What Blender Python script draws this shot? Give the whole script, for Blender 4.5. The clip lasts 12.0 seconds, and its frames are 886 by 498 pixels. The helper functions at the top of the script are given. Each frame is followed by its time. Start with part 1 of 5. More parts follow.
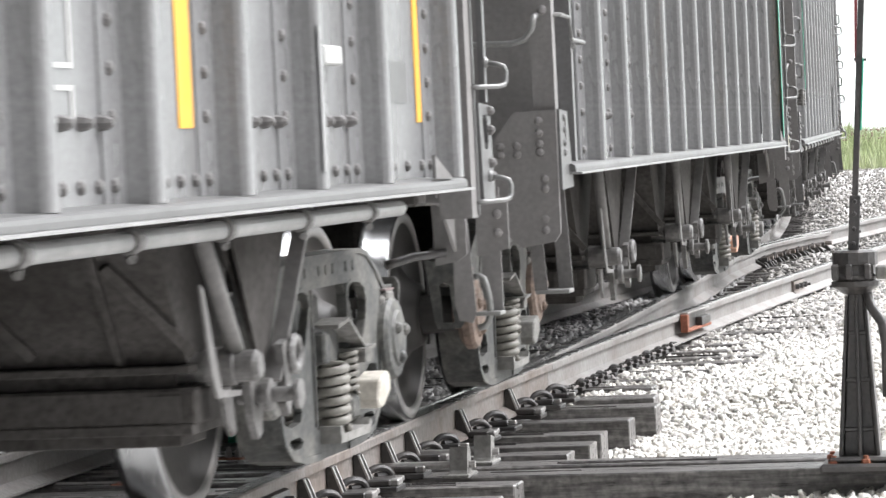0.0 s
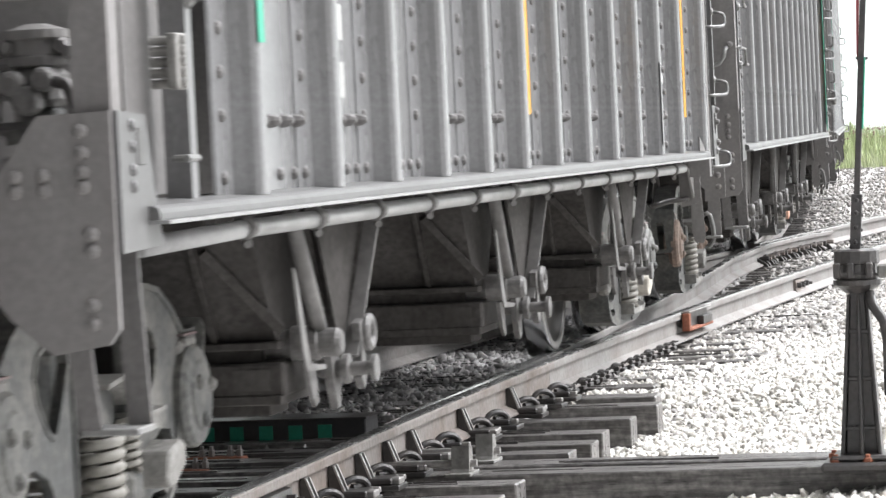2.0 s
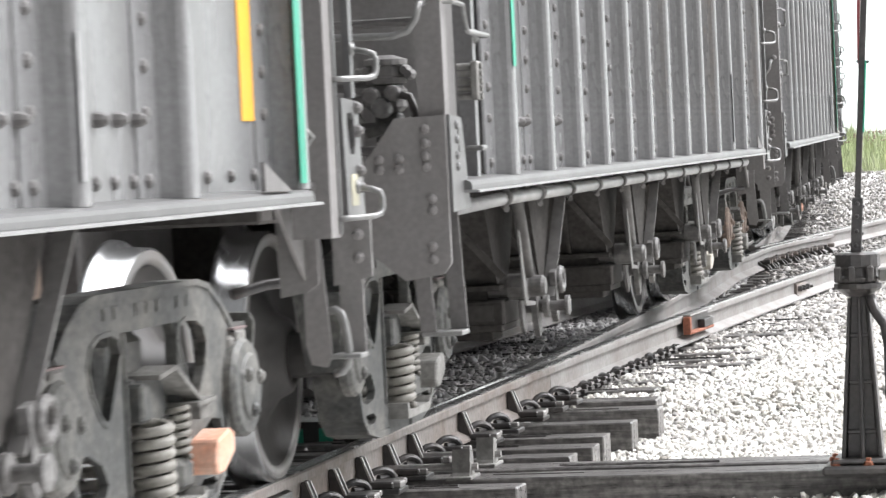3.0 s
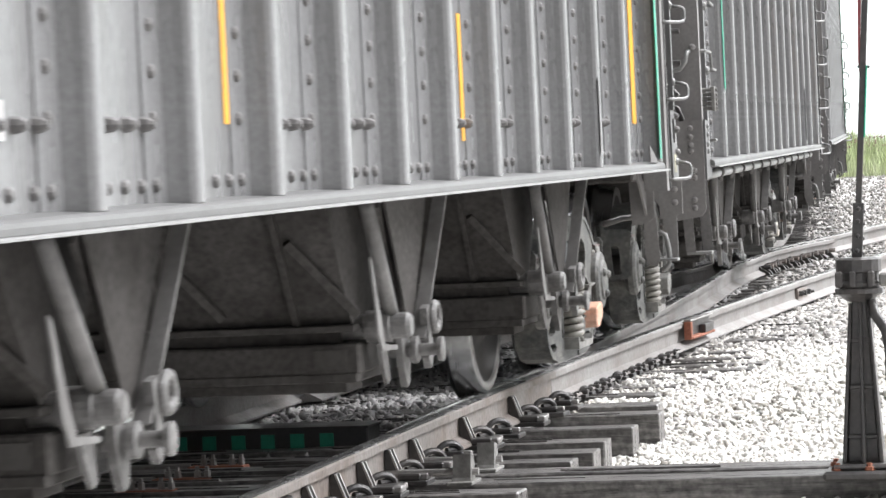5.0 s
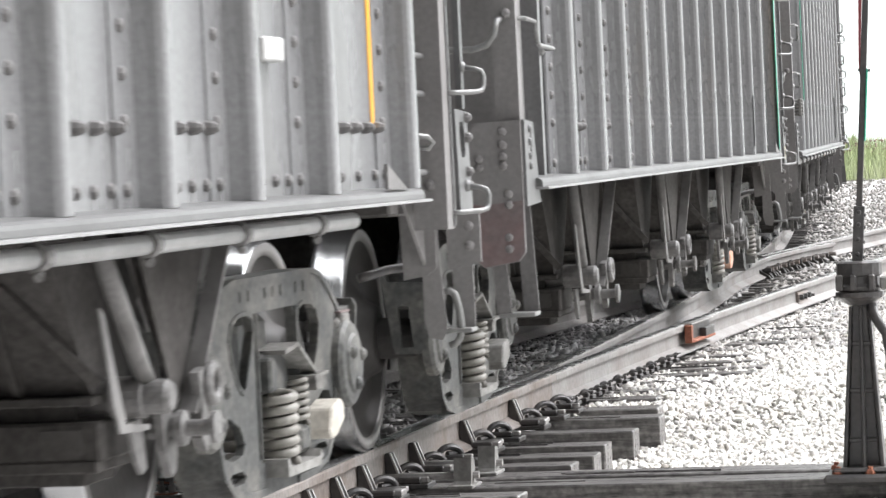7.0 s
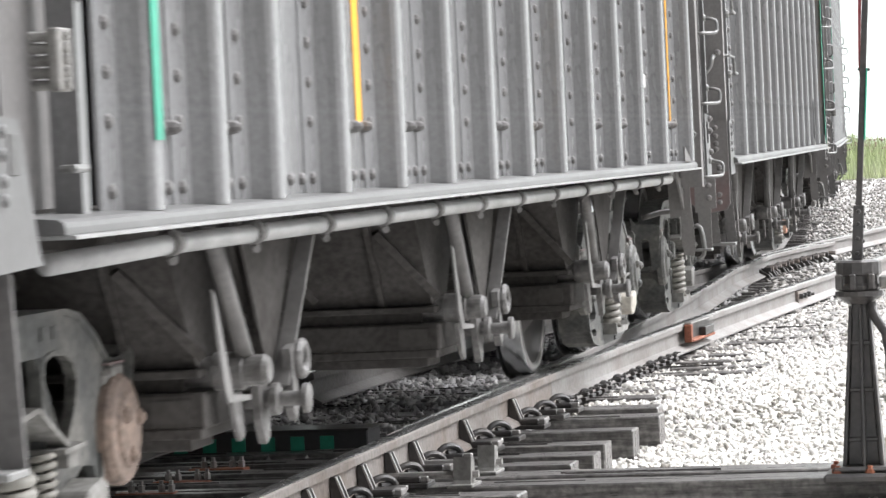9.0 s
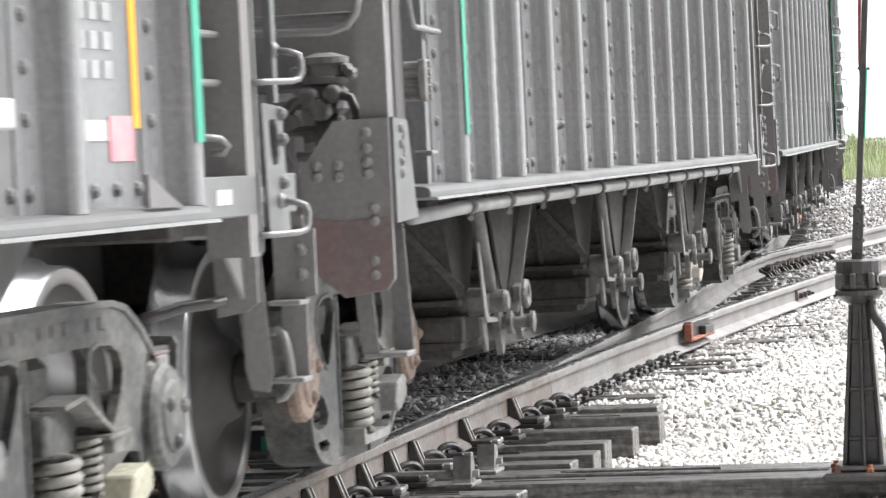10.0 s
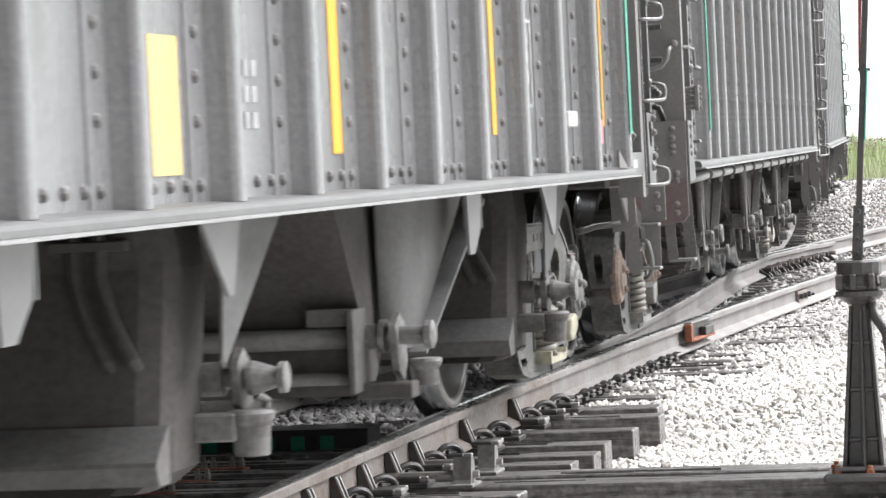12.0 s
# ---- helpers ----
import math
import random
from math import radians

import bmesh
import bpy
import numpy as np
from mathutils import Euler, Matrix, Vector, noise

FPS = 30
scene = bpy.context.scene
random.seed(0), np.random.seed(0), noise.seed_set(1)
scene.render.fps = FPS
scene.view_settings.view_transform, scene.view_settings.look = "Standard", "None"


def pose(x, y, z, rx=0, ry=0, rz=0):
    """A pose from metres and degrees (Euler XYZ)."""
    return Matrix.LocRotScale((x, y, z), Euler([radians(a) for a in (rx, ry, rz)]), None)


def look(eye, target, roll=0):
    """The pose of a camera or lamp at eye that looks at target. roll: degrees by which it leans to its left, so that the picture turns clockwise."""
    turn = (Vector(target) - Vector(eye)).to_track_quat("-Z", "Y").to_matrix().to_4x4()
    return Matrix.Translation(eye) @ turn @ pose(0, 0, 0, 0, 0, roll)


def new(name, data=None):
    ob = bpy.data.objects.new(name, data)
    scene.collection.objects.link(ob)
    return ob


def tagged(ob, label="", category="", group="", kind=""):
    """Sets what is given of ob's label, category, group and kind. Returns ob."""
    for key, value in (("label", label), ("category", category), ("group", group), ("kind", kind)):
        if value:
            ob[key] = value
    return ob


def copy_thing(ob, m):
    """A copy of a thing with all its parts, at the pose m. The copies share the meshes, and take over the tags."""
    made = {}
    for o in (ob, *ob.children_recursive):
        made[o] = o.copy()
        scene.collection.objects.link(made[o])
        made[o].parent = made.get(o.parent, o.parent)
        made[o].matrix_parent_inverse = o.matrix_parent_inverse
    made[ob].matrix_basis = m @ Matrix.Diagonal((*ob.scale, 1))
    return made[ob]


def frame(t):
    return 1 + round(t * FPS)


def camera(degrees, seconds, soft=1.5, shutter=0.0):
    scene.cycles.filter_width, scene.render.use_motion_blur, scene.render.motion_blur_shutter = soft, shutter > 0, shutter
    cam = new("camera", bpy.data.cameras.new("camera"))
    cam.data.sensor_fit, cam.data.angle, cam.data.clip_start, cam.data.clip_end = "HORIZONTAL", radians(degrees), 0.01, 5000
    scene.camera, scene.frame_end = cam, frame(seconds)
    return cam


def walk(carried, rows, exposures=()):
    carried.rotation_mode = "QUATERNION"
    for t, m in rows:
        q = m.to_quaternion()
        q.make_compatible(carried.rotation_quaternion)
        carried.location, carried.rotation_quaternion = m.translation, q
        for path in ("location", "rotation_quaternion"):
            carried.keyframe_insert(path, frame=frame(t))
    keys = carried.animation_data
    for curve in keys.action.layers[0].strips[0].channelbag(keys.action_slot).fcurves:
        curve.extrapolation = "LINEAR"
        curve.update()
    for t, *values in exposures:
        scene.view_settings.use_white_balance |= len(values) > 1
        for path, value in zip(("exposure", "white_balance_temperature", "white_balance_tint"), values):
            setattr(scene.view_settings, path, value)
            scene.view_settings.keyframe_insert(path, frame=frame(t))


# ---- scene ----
# ------------------------------------------------------------ camera
# x: right of the track, y: along the track, z: up from the rail tops at the camera's own station
EYE, YAW, PITCH, ROLL = (4.015, 0.0, 1.1667), 13.054, -1.4976, 2.7107
cam = camera(15.004, 12.0, soft=1.5, shutter=0.4)


def aim(pan, tilt):
    """The tripod's pose, turned by small angles to the left and upwards."""
    return pose(*EYE, 0, 0, YAW + pan) @ pose(0, 0, 0, 90 + PITCH + tilt) @ pose(0, 0, 0, 0, 0, -ROLL)


walk(cam, [(t, aim(pan, tilt)) for t, pan, tilt in (
    (0.0, -0.068, -0.144), (0.5, -0.044, -0.142), (1.0, -0.038, -0.136), (1.5, -0.042, -0.144), (2.0, -0.038, -0.164),
    (2.5, -0.028, -0.149), (3.0, -0.026, -0.104), (3.5, -0.008, -0.058), (4.5, -0.012, -0.030), (5.5, -0.016, -0.010),
    (6.0, -0.008, -0.030), (6.5, -0.008, 0.000), (7.0, -0.008, 0.041), (7.5, -0.008, 0.089), (8.5, -0.010, 0.050),
    (9.5, -0.014, 0.014), (10.0, -0.014, 0.012), (10.5, -0.008, 0.046), (11.0, -0.014, 0.077), (11.5, -0.016, 0.074),
    (12.0, -0.010, 0.026))], exposures=((0, 0.85), (12, 0.85)))

# ------------------------------------------------------------ light: bright overcast
world = bpy.data.worlds.new("overcast")
scene.world = world
world.use_nodes = True
wn, wl = world.node_tree.nodes, world.node_tree.links
sky = wn.new("ShaderNodeTexSky")
sky.sky_type, sky.sun_disc = "NISHITA", False
sky.sun_elevation, sky.sun_rotation = radians(50), radians(56)
sky.dust_density, sky.air_density = 4.0, 1.0
grey = wn.new("ShaderNodeHueSaturation")
grey.inputs["Saturation"].default_value = 0.06
wl.new(sky.outputs[0], grey.inputs["Color"])
wl.new(grey.outputs[0], wn["Background"].inputs["Color"])
wn["Background"].inputs["Strength"].default_value = 0.076
sun_data = bpy.data.lights.new("sun", "SUN")
sun_data.energy, sun_data.angle, sun_data.color = 4.8, radians(60), (0.965, 0.965, 1.0)
sun = new("sun", sun_data)
sun.matrix_world = look((30, 36, 44), (0, 16, 0))


# ------------------------------------------------------------ track geometry
def lay(curves):
    """Plan of a track from (start, curvature to the left) pairs: tables of arc, x, y and heading."""
    s = np.arange(-80.0, 260.0, 0.1)
    k = np.zeros(len(s))
    for start, value in curves:
        k[s >= start] = value
    a = np.cumsum(k) * 0.1
    y, x = np.cumsum(np.cos(a)) * 0.1, -np.cumsum(np.sin(a)) * 0.1
    return s, x - x[800], y - y[800], a


CURVED = lay(((0, 0.00216), (13, 0.00268), (30, 0.00225)))
MAIN = lay(((0, 0.00216), (13, -0.00542), (21, -0.00408), (60, -0.001)))


def level(s):
    """Height of the rail tops along the line."""
    s = min(max(s, 0.0), 85.0)
    return -0.00028 * s + 0.00010 * s * s


def spot(track, s, w=0.0, h=0.0):
    """The point at arc s of a track, w metres to its right, h above its rails."""
    x, y, a = (float(np.interp(s, track[0], v)) for v in track[1:])
    return Vector((x + w * math.cos(a), y + w * math.sin(a), level(y) + h))


def heading(track, s):
    return float(np.interp(s, track[0], track[3]))


# ------------------------------------------------------------ materials
def material(name, colour, rough=0.6, metal=0.0, grain=0.25, scale=30.0, stain=0.3, stain_scale=1.5, bump=0.2, dirt=None,
             streak=1.0, spec=0.5, vary=0.0, along=1.0):
    """A surface with fine grain and large stains; streak stretches the stains downwards; vary: spread from piece to piece."""
    m = bpy.data.materials.new(name)
    m.use_nodes = True
    n, l = m.node_tree.nodes, m.node_tree.links
    b = n["Principled BSDF"]
    b.inputs["Roughness"].default_value, b.inputs["Metallic"].default_value = rough, metal
    b.inputs["Specular IOR Level"].default_value = spec
    co = n.new("ShaderNodeTexCoord")
    mp = n.new("ShaderNodeMapping")
    mp.inputs["Scale"].default_value = (1 / along, 1, 1 / streak)
    l.new(co.outputs["Object"], mp.inputs["Vector"])
    fine, wide = n.new("ShaderNodeTexNoise"), n.new("ShaderNodeTexNoise")
    fine.inputs["Scale"].default_value, fine.inputs["Detail"].default_value = scale, 5
    wide.inputs["Scale"].default_value, wide.inputs["Detail"].default_value = stain_scale, 6
    wide.inputs["Roughness"].default_value = 0.65
    l.new(co.outputs["Object"], fine.inputs["Vector"])
    l.new(mp.outputs[0], wide.inputs["Vector"])
    dark = [c * (1 - stain) for c in colour] if dirt is None else list(dirt)
    mix = n.new("ShaderNodeMix")
    mix.data_type = "RGBA"
    mix.inputs["A"].default_value, mix.inputs["B"].default_value = (*colour, 1), (*dark, 1)
    ramp = n.new("ShaderNodeMapRange")
    ramp.inputs["From Min"].default_value, ramp.inputs["From Max"].default_value = 0.42, 0.68
    l.new(wide.outputs["Fac"], ramp.inputs["Value"])
    l.new(ramp.outputs[0], mix.inputs["Factor"])
    val = n.new("ShaderNodeMapRange")
    val.inputs["From Min"].default_value, val.inputs["From Max"].default_value = 0.3, 0.7
    val.inputs["To Min"].default_value, val.inputs["To Max"].default_value = 1 - grain, 1 + grain
    l.new(fine.outputs["Fac"], val.inputs["Value"])
    hsv = n.new("ShaderNodeHueSaturation")
    l.new(mix.outputs["Result"], hsv.inputs["Color"])
    if vary:
        geo, add = n.new("ShaderNodeNewGeometry"), n.new("ShaderNodeMath")
        ob = n.new("ShaderNodeObjectInfo")
        two = n.new("ShaderNodeMath")
        two.operation = "ADD"
        l.new(geo.outputs["Random Per Island"], two.inputs[0])
        l.new(ob.outputs["Random"], two.inputs[1])
        add.operation = "MULTIPLY_ADD"
        add.inputs[1].default_value, add.inputs[2].default_value = vary, 1 - vary
        l.new(two.outputs[0], add.inputs[0])
        mul = n.new("ShaderNodeMath")
        mul.operation = "MULTIPLY"
        l.new(val.outputs[0], mul.inputs[0])
        l.new(add.outputs[0], mul.inputs[1])
        l.new(mul.outputs[0], hsv.inputs["Value"])
    else:
        l.new(val.outputs[0], hsv.inputs["Value"])
    l.new(hsv.outputs[0], b.inputs["Base Color"])
    if bump:
        bp = n.new("ShaderNodeBump")
        bp.inputs["Strength"].default_value, bp.inputs["Distance"].default_value = bump, 0.01
        l.new(fine.outputs["Fac"], bp.inputs["Height"])
        l.new(bp.outputs[0], b.inputs["Normal"])
        rr = n.new("ShaderNodeMapRange")
        rr.inputs["To Min"].default_value, rr.inputs["To Max"].default_value = max(rough - 0.15, 0.05), min(rough + 0.15, 1)
        l.new(wide.outputs["Fac"], rr.inputs["Value"])
        l.new(rr.outputs[0], b.inputs["Roughness"])
    return m


PAINT = material("grey_car_paint", (0.180, 0.181, 0.183), 0.27, grain=0.12, scale=60, dirt=(0.128, 0.126, 0.125), stain_scale=2.6, streak=5, bump=0.04, spec=0.7)
ENDS = material("dusty_end_paint", (0.21, 0.202, 0.199), 0.6, grain=0.10, scale=50, dirt=(0.165, 0.156, 0.152), stain_scale=2.5, streak=3, bump=0.08)
PAINT_OLD = material("dark_car_paint", (0.150, 0.144, 0.141), 0.6, grain=0.15, scale=50, dirt=(0.10, 0.096, 0.093), stain_scale=3, streak=4, bump=0.1)
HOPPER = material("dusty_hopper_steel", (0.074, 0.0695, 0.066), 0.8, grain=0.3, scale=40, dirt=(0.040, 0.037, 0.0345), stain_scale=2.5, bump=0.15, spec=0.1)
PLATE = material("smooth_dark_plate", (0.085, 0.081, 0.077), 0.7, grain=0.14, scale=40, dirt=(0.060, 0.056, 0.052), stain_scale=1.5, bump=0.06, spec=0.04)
PLATE_LIP = material("worn_gate_lip", (0.13, 0.127, 0.124), 0.65, grain=0.15, scale=40, dirt=(0.09, 0.087, 0.084), stain_scale=3, bump=0.08, spec=0.1)
PLATE_PALE = material("dusty_bay_corner", (0.13, 0.129, 0.127), 0.65, grain=0.10, scale=40, dirt=(0.10, 0.099, 0.097), stain_scale=2, bump=0.06, spec=0.15)
TUBE = material("dusty_strut", (0.16, 0.155, 0.15), 0.65, grain=0.2, scale=40, dirt=(0.09, 0.086, 0.082), stain_scale=5, bump=0.15)
GEAR = material("greasy_lock_gear", (0.15, 0.146, 0.142), 0.55, grain=0.25, scale=45, dirt=(0.075, 0.07, 0.066), stain_scale=8, bump=0.3)
PIPE = material("galvanised_pipe", (0.33, 0.33, 0.328), 0.38, 0.25, grain=0.1, scale=50, dirt=(0.22, 0.22, 0.215), stain_scale=3, bump=0.05)
PALE = material("pale_worn_block", (0.56, 0.53, 0.47), 0.7, grain=0.15, scale=40, dirt=(0.38, 0.35, 0.30), stain_scale=9, bump=0.2)
CREAM = material("cream_stained_iron", (0.42, 0.40, 0.30), 0.7, grain=0.2, scale=40, dirt=(0.28, 0.27, 0.21), stain_scale=6, bump=0.2)
LIP = material("bright_sill_lip", (0.25, 0.25, 0.248), 0.4, grain=0.15, scale=50, dirt=(0.2, 0.2, 0.197), stain_scale=4, bump=0.05)
FADED = material("faded_lettering", (0.33, 0.33, 0.33), 0.5, grain=0.1, scale=60, dirt=(0.24, 0.24, 0.24), stain_scale=9, bump=0.03)
SILL = material("worn_sill_steel", (0.125, 0.125, 0.1245), 0.40, grain=0.08, scale=50, dirt=(0.10, 0.099, 0.098), stain_scale=1.2, bump=0.08)
CAST = material("cast_truck_steel", (0.060, 0.062, 0.060), 0.6, grain=0.35, scale=38, dirt=(0.155, 0.150, 0.136), stain_scale=5, bump=0.35)
DUSTY = material("dusty_pale_iron", (0.25, 0.245, 0.232), 0.75, grain=0.2, scale=40, dirt=(0.13, 0.124, 0.115), stain_scale=6, bump=0.25)
TREAD = material("polished_tread", (0.42, 0.425, 0.43), 0.24, 1.0, grain=0.06, scale=80, stain=0.25, stain_scale=5, bump=0.02)
RIM = material("worn_wheel_rim", (0.19, 0.186, 0.182), 0.40, 0.4, grain=0.15, scale=60, dirt=(0.2, 0.185, 0.175), stain_scale=7, bump=0.05)
WHEEL = material("rolled_wheel_steel", (0.038, 0.036, 0.034), 0.6, 0.1, grain=0.15, scale=30, dirt=(0.05, 0.046, 0.043), stain_scale=5, bump=0.1)
RUSTY = material("rust_brown_rim", (0.23, 0.172, 0.138), 0.8, grain=0.3, scale=40, dirt=(0.13, 0.10, 0.085), stain_scale=8, bump=0.2)
SPRING = material("spring_steel", (0.28, 0.27, 0.245), 0.55, grain=0.15, scale=60, dirt=(0.17, 0.16, 0.14), stain_scale=9, bump=0.1)
GRAB = material("galvanised_bar", (0.20, 0.20, 0.198), 0.4, 0.2, grain=0.12, scale=60, dirt=(0.2, 0.2, 0.19), stain_scale=7, bump=0.05)
YELLOW = material("yellow_reflector", (0.85, 0.40, 0.03), 0.4, grain=0.06, scale=60, dirt=(0.68, 0.34, 0.06), stain_scale=4, streak=3, bump=0.03)
PALE_YELLOW = material("pale_yellow_plate", (0.66, 0.46, 0.16), 0.45, grain=0.06, scale=60, dirt=(0.60, 0.44, 0.19), stain_scale=4, bump=0.03)
GREEN = material("green_paint", (0.030, 0.33, 0.215), 0.5, grain=0.10, scale=60, dirt=(0.03, 0.22, 0.15), stain_scale=4, streak=3, bump=0.03)
WHITE = material("white_paint", (0.45, 0.45, 0.44), 0.5, grain=0.06, scale=60, dirt=(0.36, 0.36, 0.35), stain_scale=9, bump=0.03)
PINK = material("faded_red_tag", (0.75, 0.20, 0.24), 0.55, grain=0.08, scale=60, dirt=(0.6, 0.32, 0.32), stain_scale=5, bump=0.03)
FADED_RED = material("faded_red_panel", (0.40, 0.27, 0.27), 0.5, grain=0.12, scale=60, dirt=(0.30, 0.23, 0.23), stain_scale=7, bump=0.03)
MAROON = material("oxide_red_primer", (0.165, 0.115, 0.112), 0.6, grain=0.15, scale=40, dirt=(0.15, 0.13, 0.127), stain_scale=4, bump=0.1)
ORANGE = material("orange_brake_shoe", (0.72, 0.36, 0.24), 0.75, grain=0.15, scale=50, dirt=(0.55, 0.40, 0.32), stain_scale=6, bump=0.15)
RAILTOP = material("polished_rail_head", (0.42, 0.415, 0.41), 0.26, 0.8, grain=0.08, scale=60, stain=0.35, stain_scale=3, bump=0.03)
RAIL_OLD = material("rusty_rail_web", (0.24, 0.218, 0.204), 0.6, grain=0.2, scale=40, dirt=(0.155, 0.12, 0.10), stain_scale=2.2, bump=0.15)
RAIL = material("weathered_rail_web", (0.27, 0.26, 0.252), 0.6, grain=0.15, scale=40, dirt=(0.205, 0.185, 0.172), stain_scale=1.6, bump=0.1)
IRON = material("black_oiled_iron", (0.062, 0.060, 0.060), 0.34, 0.2, grain=0.2, scale=50, dirt=(0.08, 0.072, 0.068), stain_scale=7, bump=0.15)
STEEL = material("bright_worn_steel", (0.42, 0.41, 0.40), 0.38, 0.5, grain=0.15, scale=60, dirt=(0.3, 0.28, 0.27), stain_scale=9, bump=0.1)
TIE = material("creosoted_wet_timber", (0.068, 0.065, 0.063), 0.30, grain=0.45, scale=32, dirt=(0.215, 0.205, 0.198), stain_scale=34, bump=0.5, vary=0.3, along=14)
BALLAST = material("pale_limestone", (0.67, 0.66, 0.63), 0.85, grain=0.18, scale=60, dirt=(0.36, 0.33, 0.285), stain_scale=20, bump=0.2, vary=0.48)
GREYED = material("greyed_limestone", (0.36, 0.35, 0.335), 0.8, grain=0.2, scale=50, dirt=(0.20, 0.185, 0.165), stain_scale=6, bump=0.2, vary=0.4)
DARKER_STONE = material("darker_limestone", (0.46, 0.452, 0.445), 0.7, grain=0.25, scale=50, dirt=(0.25, 0.243, 0.237), stain_scale=2, bump=0.2, vary=0.35)
GROUND = material("gravel_ground", (0.55, 0.545, 0.53), 0.9, grain=0.35, scale=22, dirt=(0.46, 0.45, 0.435), stain_scale=0.6, bump=0.6)
DARK_BED = material("dark_track_bed", (0.24, 0.232, 0.225), 0.8, grain=0.5, scale=20, dirt=(0.04, 0.038, 0.036), stain_scale=1.2, bump=0.6)
# distant haze is mixed into the grass colour as paleness
GRASS = material("haze_paled_grass", (0.48, 0.55, 0.32), 0.7, grain=0.15, scale=6, dirt=(0.55, 0.59, 0.40), stain_scale=0.8, bump=0, vary=0.4)
FLOWER = material("pink_clover", (0.46, 0.36, 0.30), 0.7, grain=0.2, scale=6, bump=0, vary=0.3)
CLIP = material("orange_rust", (0.32, 0.12, 0.075), 0.75, grain=0.3, scale=50, dirt=(0.25, 0.09, 0.04), stain_scale=9, bump=0.3)
BOXBLACK = material("black_box_plastic", (0.06, 0.06, 0.062), 0.55, grain=0.15, scale=30, dirt=(0.06, 0.058, 0.056), stain_scale=4, bump=0.1)
RED = material("target_red", (0.32, 0.05, 0.06), 0.5, grain=0.1, scale=40, dirt=(0.22, 0.06, 0.06), stain_scale=5, bump=0.05)
# the mist colour glows by itself, putting the distant haze's brightness into a sheet
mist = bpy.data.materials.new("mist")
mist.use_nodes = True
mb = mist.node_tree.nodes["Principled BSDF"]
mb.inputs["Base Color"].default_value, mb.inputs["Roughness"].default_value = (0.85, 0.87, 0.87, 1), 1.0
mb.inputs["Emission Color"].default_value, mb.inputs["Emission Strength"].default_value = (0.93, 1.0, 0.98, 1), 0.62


# ------------------------------------------------------------ mesh helpers
def part(name, bm, mat, parent, label="", smooth=False):
    """Links a bmesh as one mesh object under its thing or part."""
    me = bpy.data.meshes.new(name)
    bm.to_mesh(me)
    bm.free()
    me.materials.append(mat)
    if smooth:
        for p in me.polygons:
            p.use_smooth = True
    ob = new(name, me)
    ob.parent = parent
    return tagged(ob, label)


def mesh_of(name, bm, mat):
    me = bpy.data.meshes.new(name)
    bm.to_mesh(me)
    bm.free()
    me.materials.append(mat)
    return me


def shared(name, mesh, parent, m):
    """One more object on a mesh that others use too."""
    ob = new(name, mesh)
    ob.parent, ob.matrix_basis = parent, m
    return ob


def box(bm, x0, x1, y0, y1, z0, z1, bevel=0.0, m=None):
    """A box, if asked with bevelled edges, placed by m."""
    made = bmesh.ops.create_cube(bm, size=1)["verts"]
    bmesh.ops.transform(bm, verts=made, matrix=Matrix.Translation(((x0 + x1) / 2, (y0 + y1) / 2, (z0 + z1) / 2)) @ Matrix.Diagonal((x1 - x0, y1 - y0, z1 - z0, 1)))
    if bevel:
        edges = list({e for v in made for e in v.link_edges})
        got = bmesh.ops.bevel(bm, geom=edges, offset=bevel, segments=1, affect="EDGES", profile=0.5)
        made = list({v for f in got["faces"] for v in f.verts} | {v for v in made if v.is_valid})
    if m is not None:
        bmesh.ops.transform(bm, verts=[v for v in made if v.is_valid], matrix=m)
    return bm


def rod(bm, points, r, n=8):
    """A round bar along a chain of points."""
    rings = []
    points = [Vector(p) for p in points]
    for i, p in enumerate(points):
        d = (points[min(i + 1, len(points) - 1)] - points[max(i - 1, 0)]).normalized()
        a = d.orthogonal().normalized() if i == 0 else (a - d * a.dot(d)).normalized()
        b = d.cross(a)
        rings.append([bm.verts.new(p + r * (math.cos(q) * a + math.sin(q) * b)) for q in (2 * math.pi * j / n for j in range(n))])
    for u, v in zip(rings, rings[1:]):
        for j in range(n):
            bm.faces.new((u[j], u[(j + 1) % n], v[(j + 1) % n], v[j]))
    bm.faces.new(rings[0][::-1])
    bm.faces.new(rings[-1])
    return bm


def prism(bm, outline, axis, a, b):
    """A plate: an outline of (p, q) pairs drawn through from a to b along an axis ('x', 'y' or 'z')."""
    put = {"x": lambda p, q, d: (d, p, q), "y": lambda p, q, d: (p, d, q), "z": lambda p, q, d: (p, q, d)}[axis]
    lo, hi = [bm.verts.new(put(p, q, a)) for p, q in outline], [bm.verts.new(put(p, q, b)) for p, q in outline]
    bm.faces.new(lo)
    bm.faces.new(hi)
    for i in range(len(outline)):
        j = (i + 1) % len(outline)
        bm.faces.new((lo[i], lo[j], hi[j], hi[i]))
    bmesh.ops.recalc_face_normals(bm, faces=bm.faces)
    return bm


def bar(bm, p, q, wide, thick, up=(1, 0, 0)):
    """A flat bar from p to q, thick along up."""
    p, q, up = Vector(p), Vector(q), Vector(up)
    d = (q - p).normalized()
    side = d.cross(up).normalized()
    m = Matrix((side, d, side.cross(d))).transposed().to_4x4()
    m.translation = (p + q) / 2
    return box(bm, -wide / 2, wide / 2, -(q - p).length / 2, (q - p).length / 2, -thick / 2, thick / 2, 0.0, m)


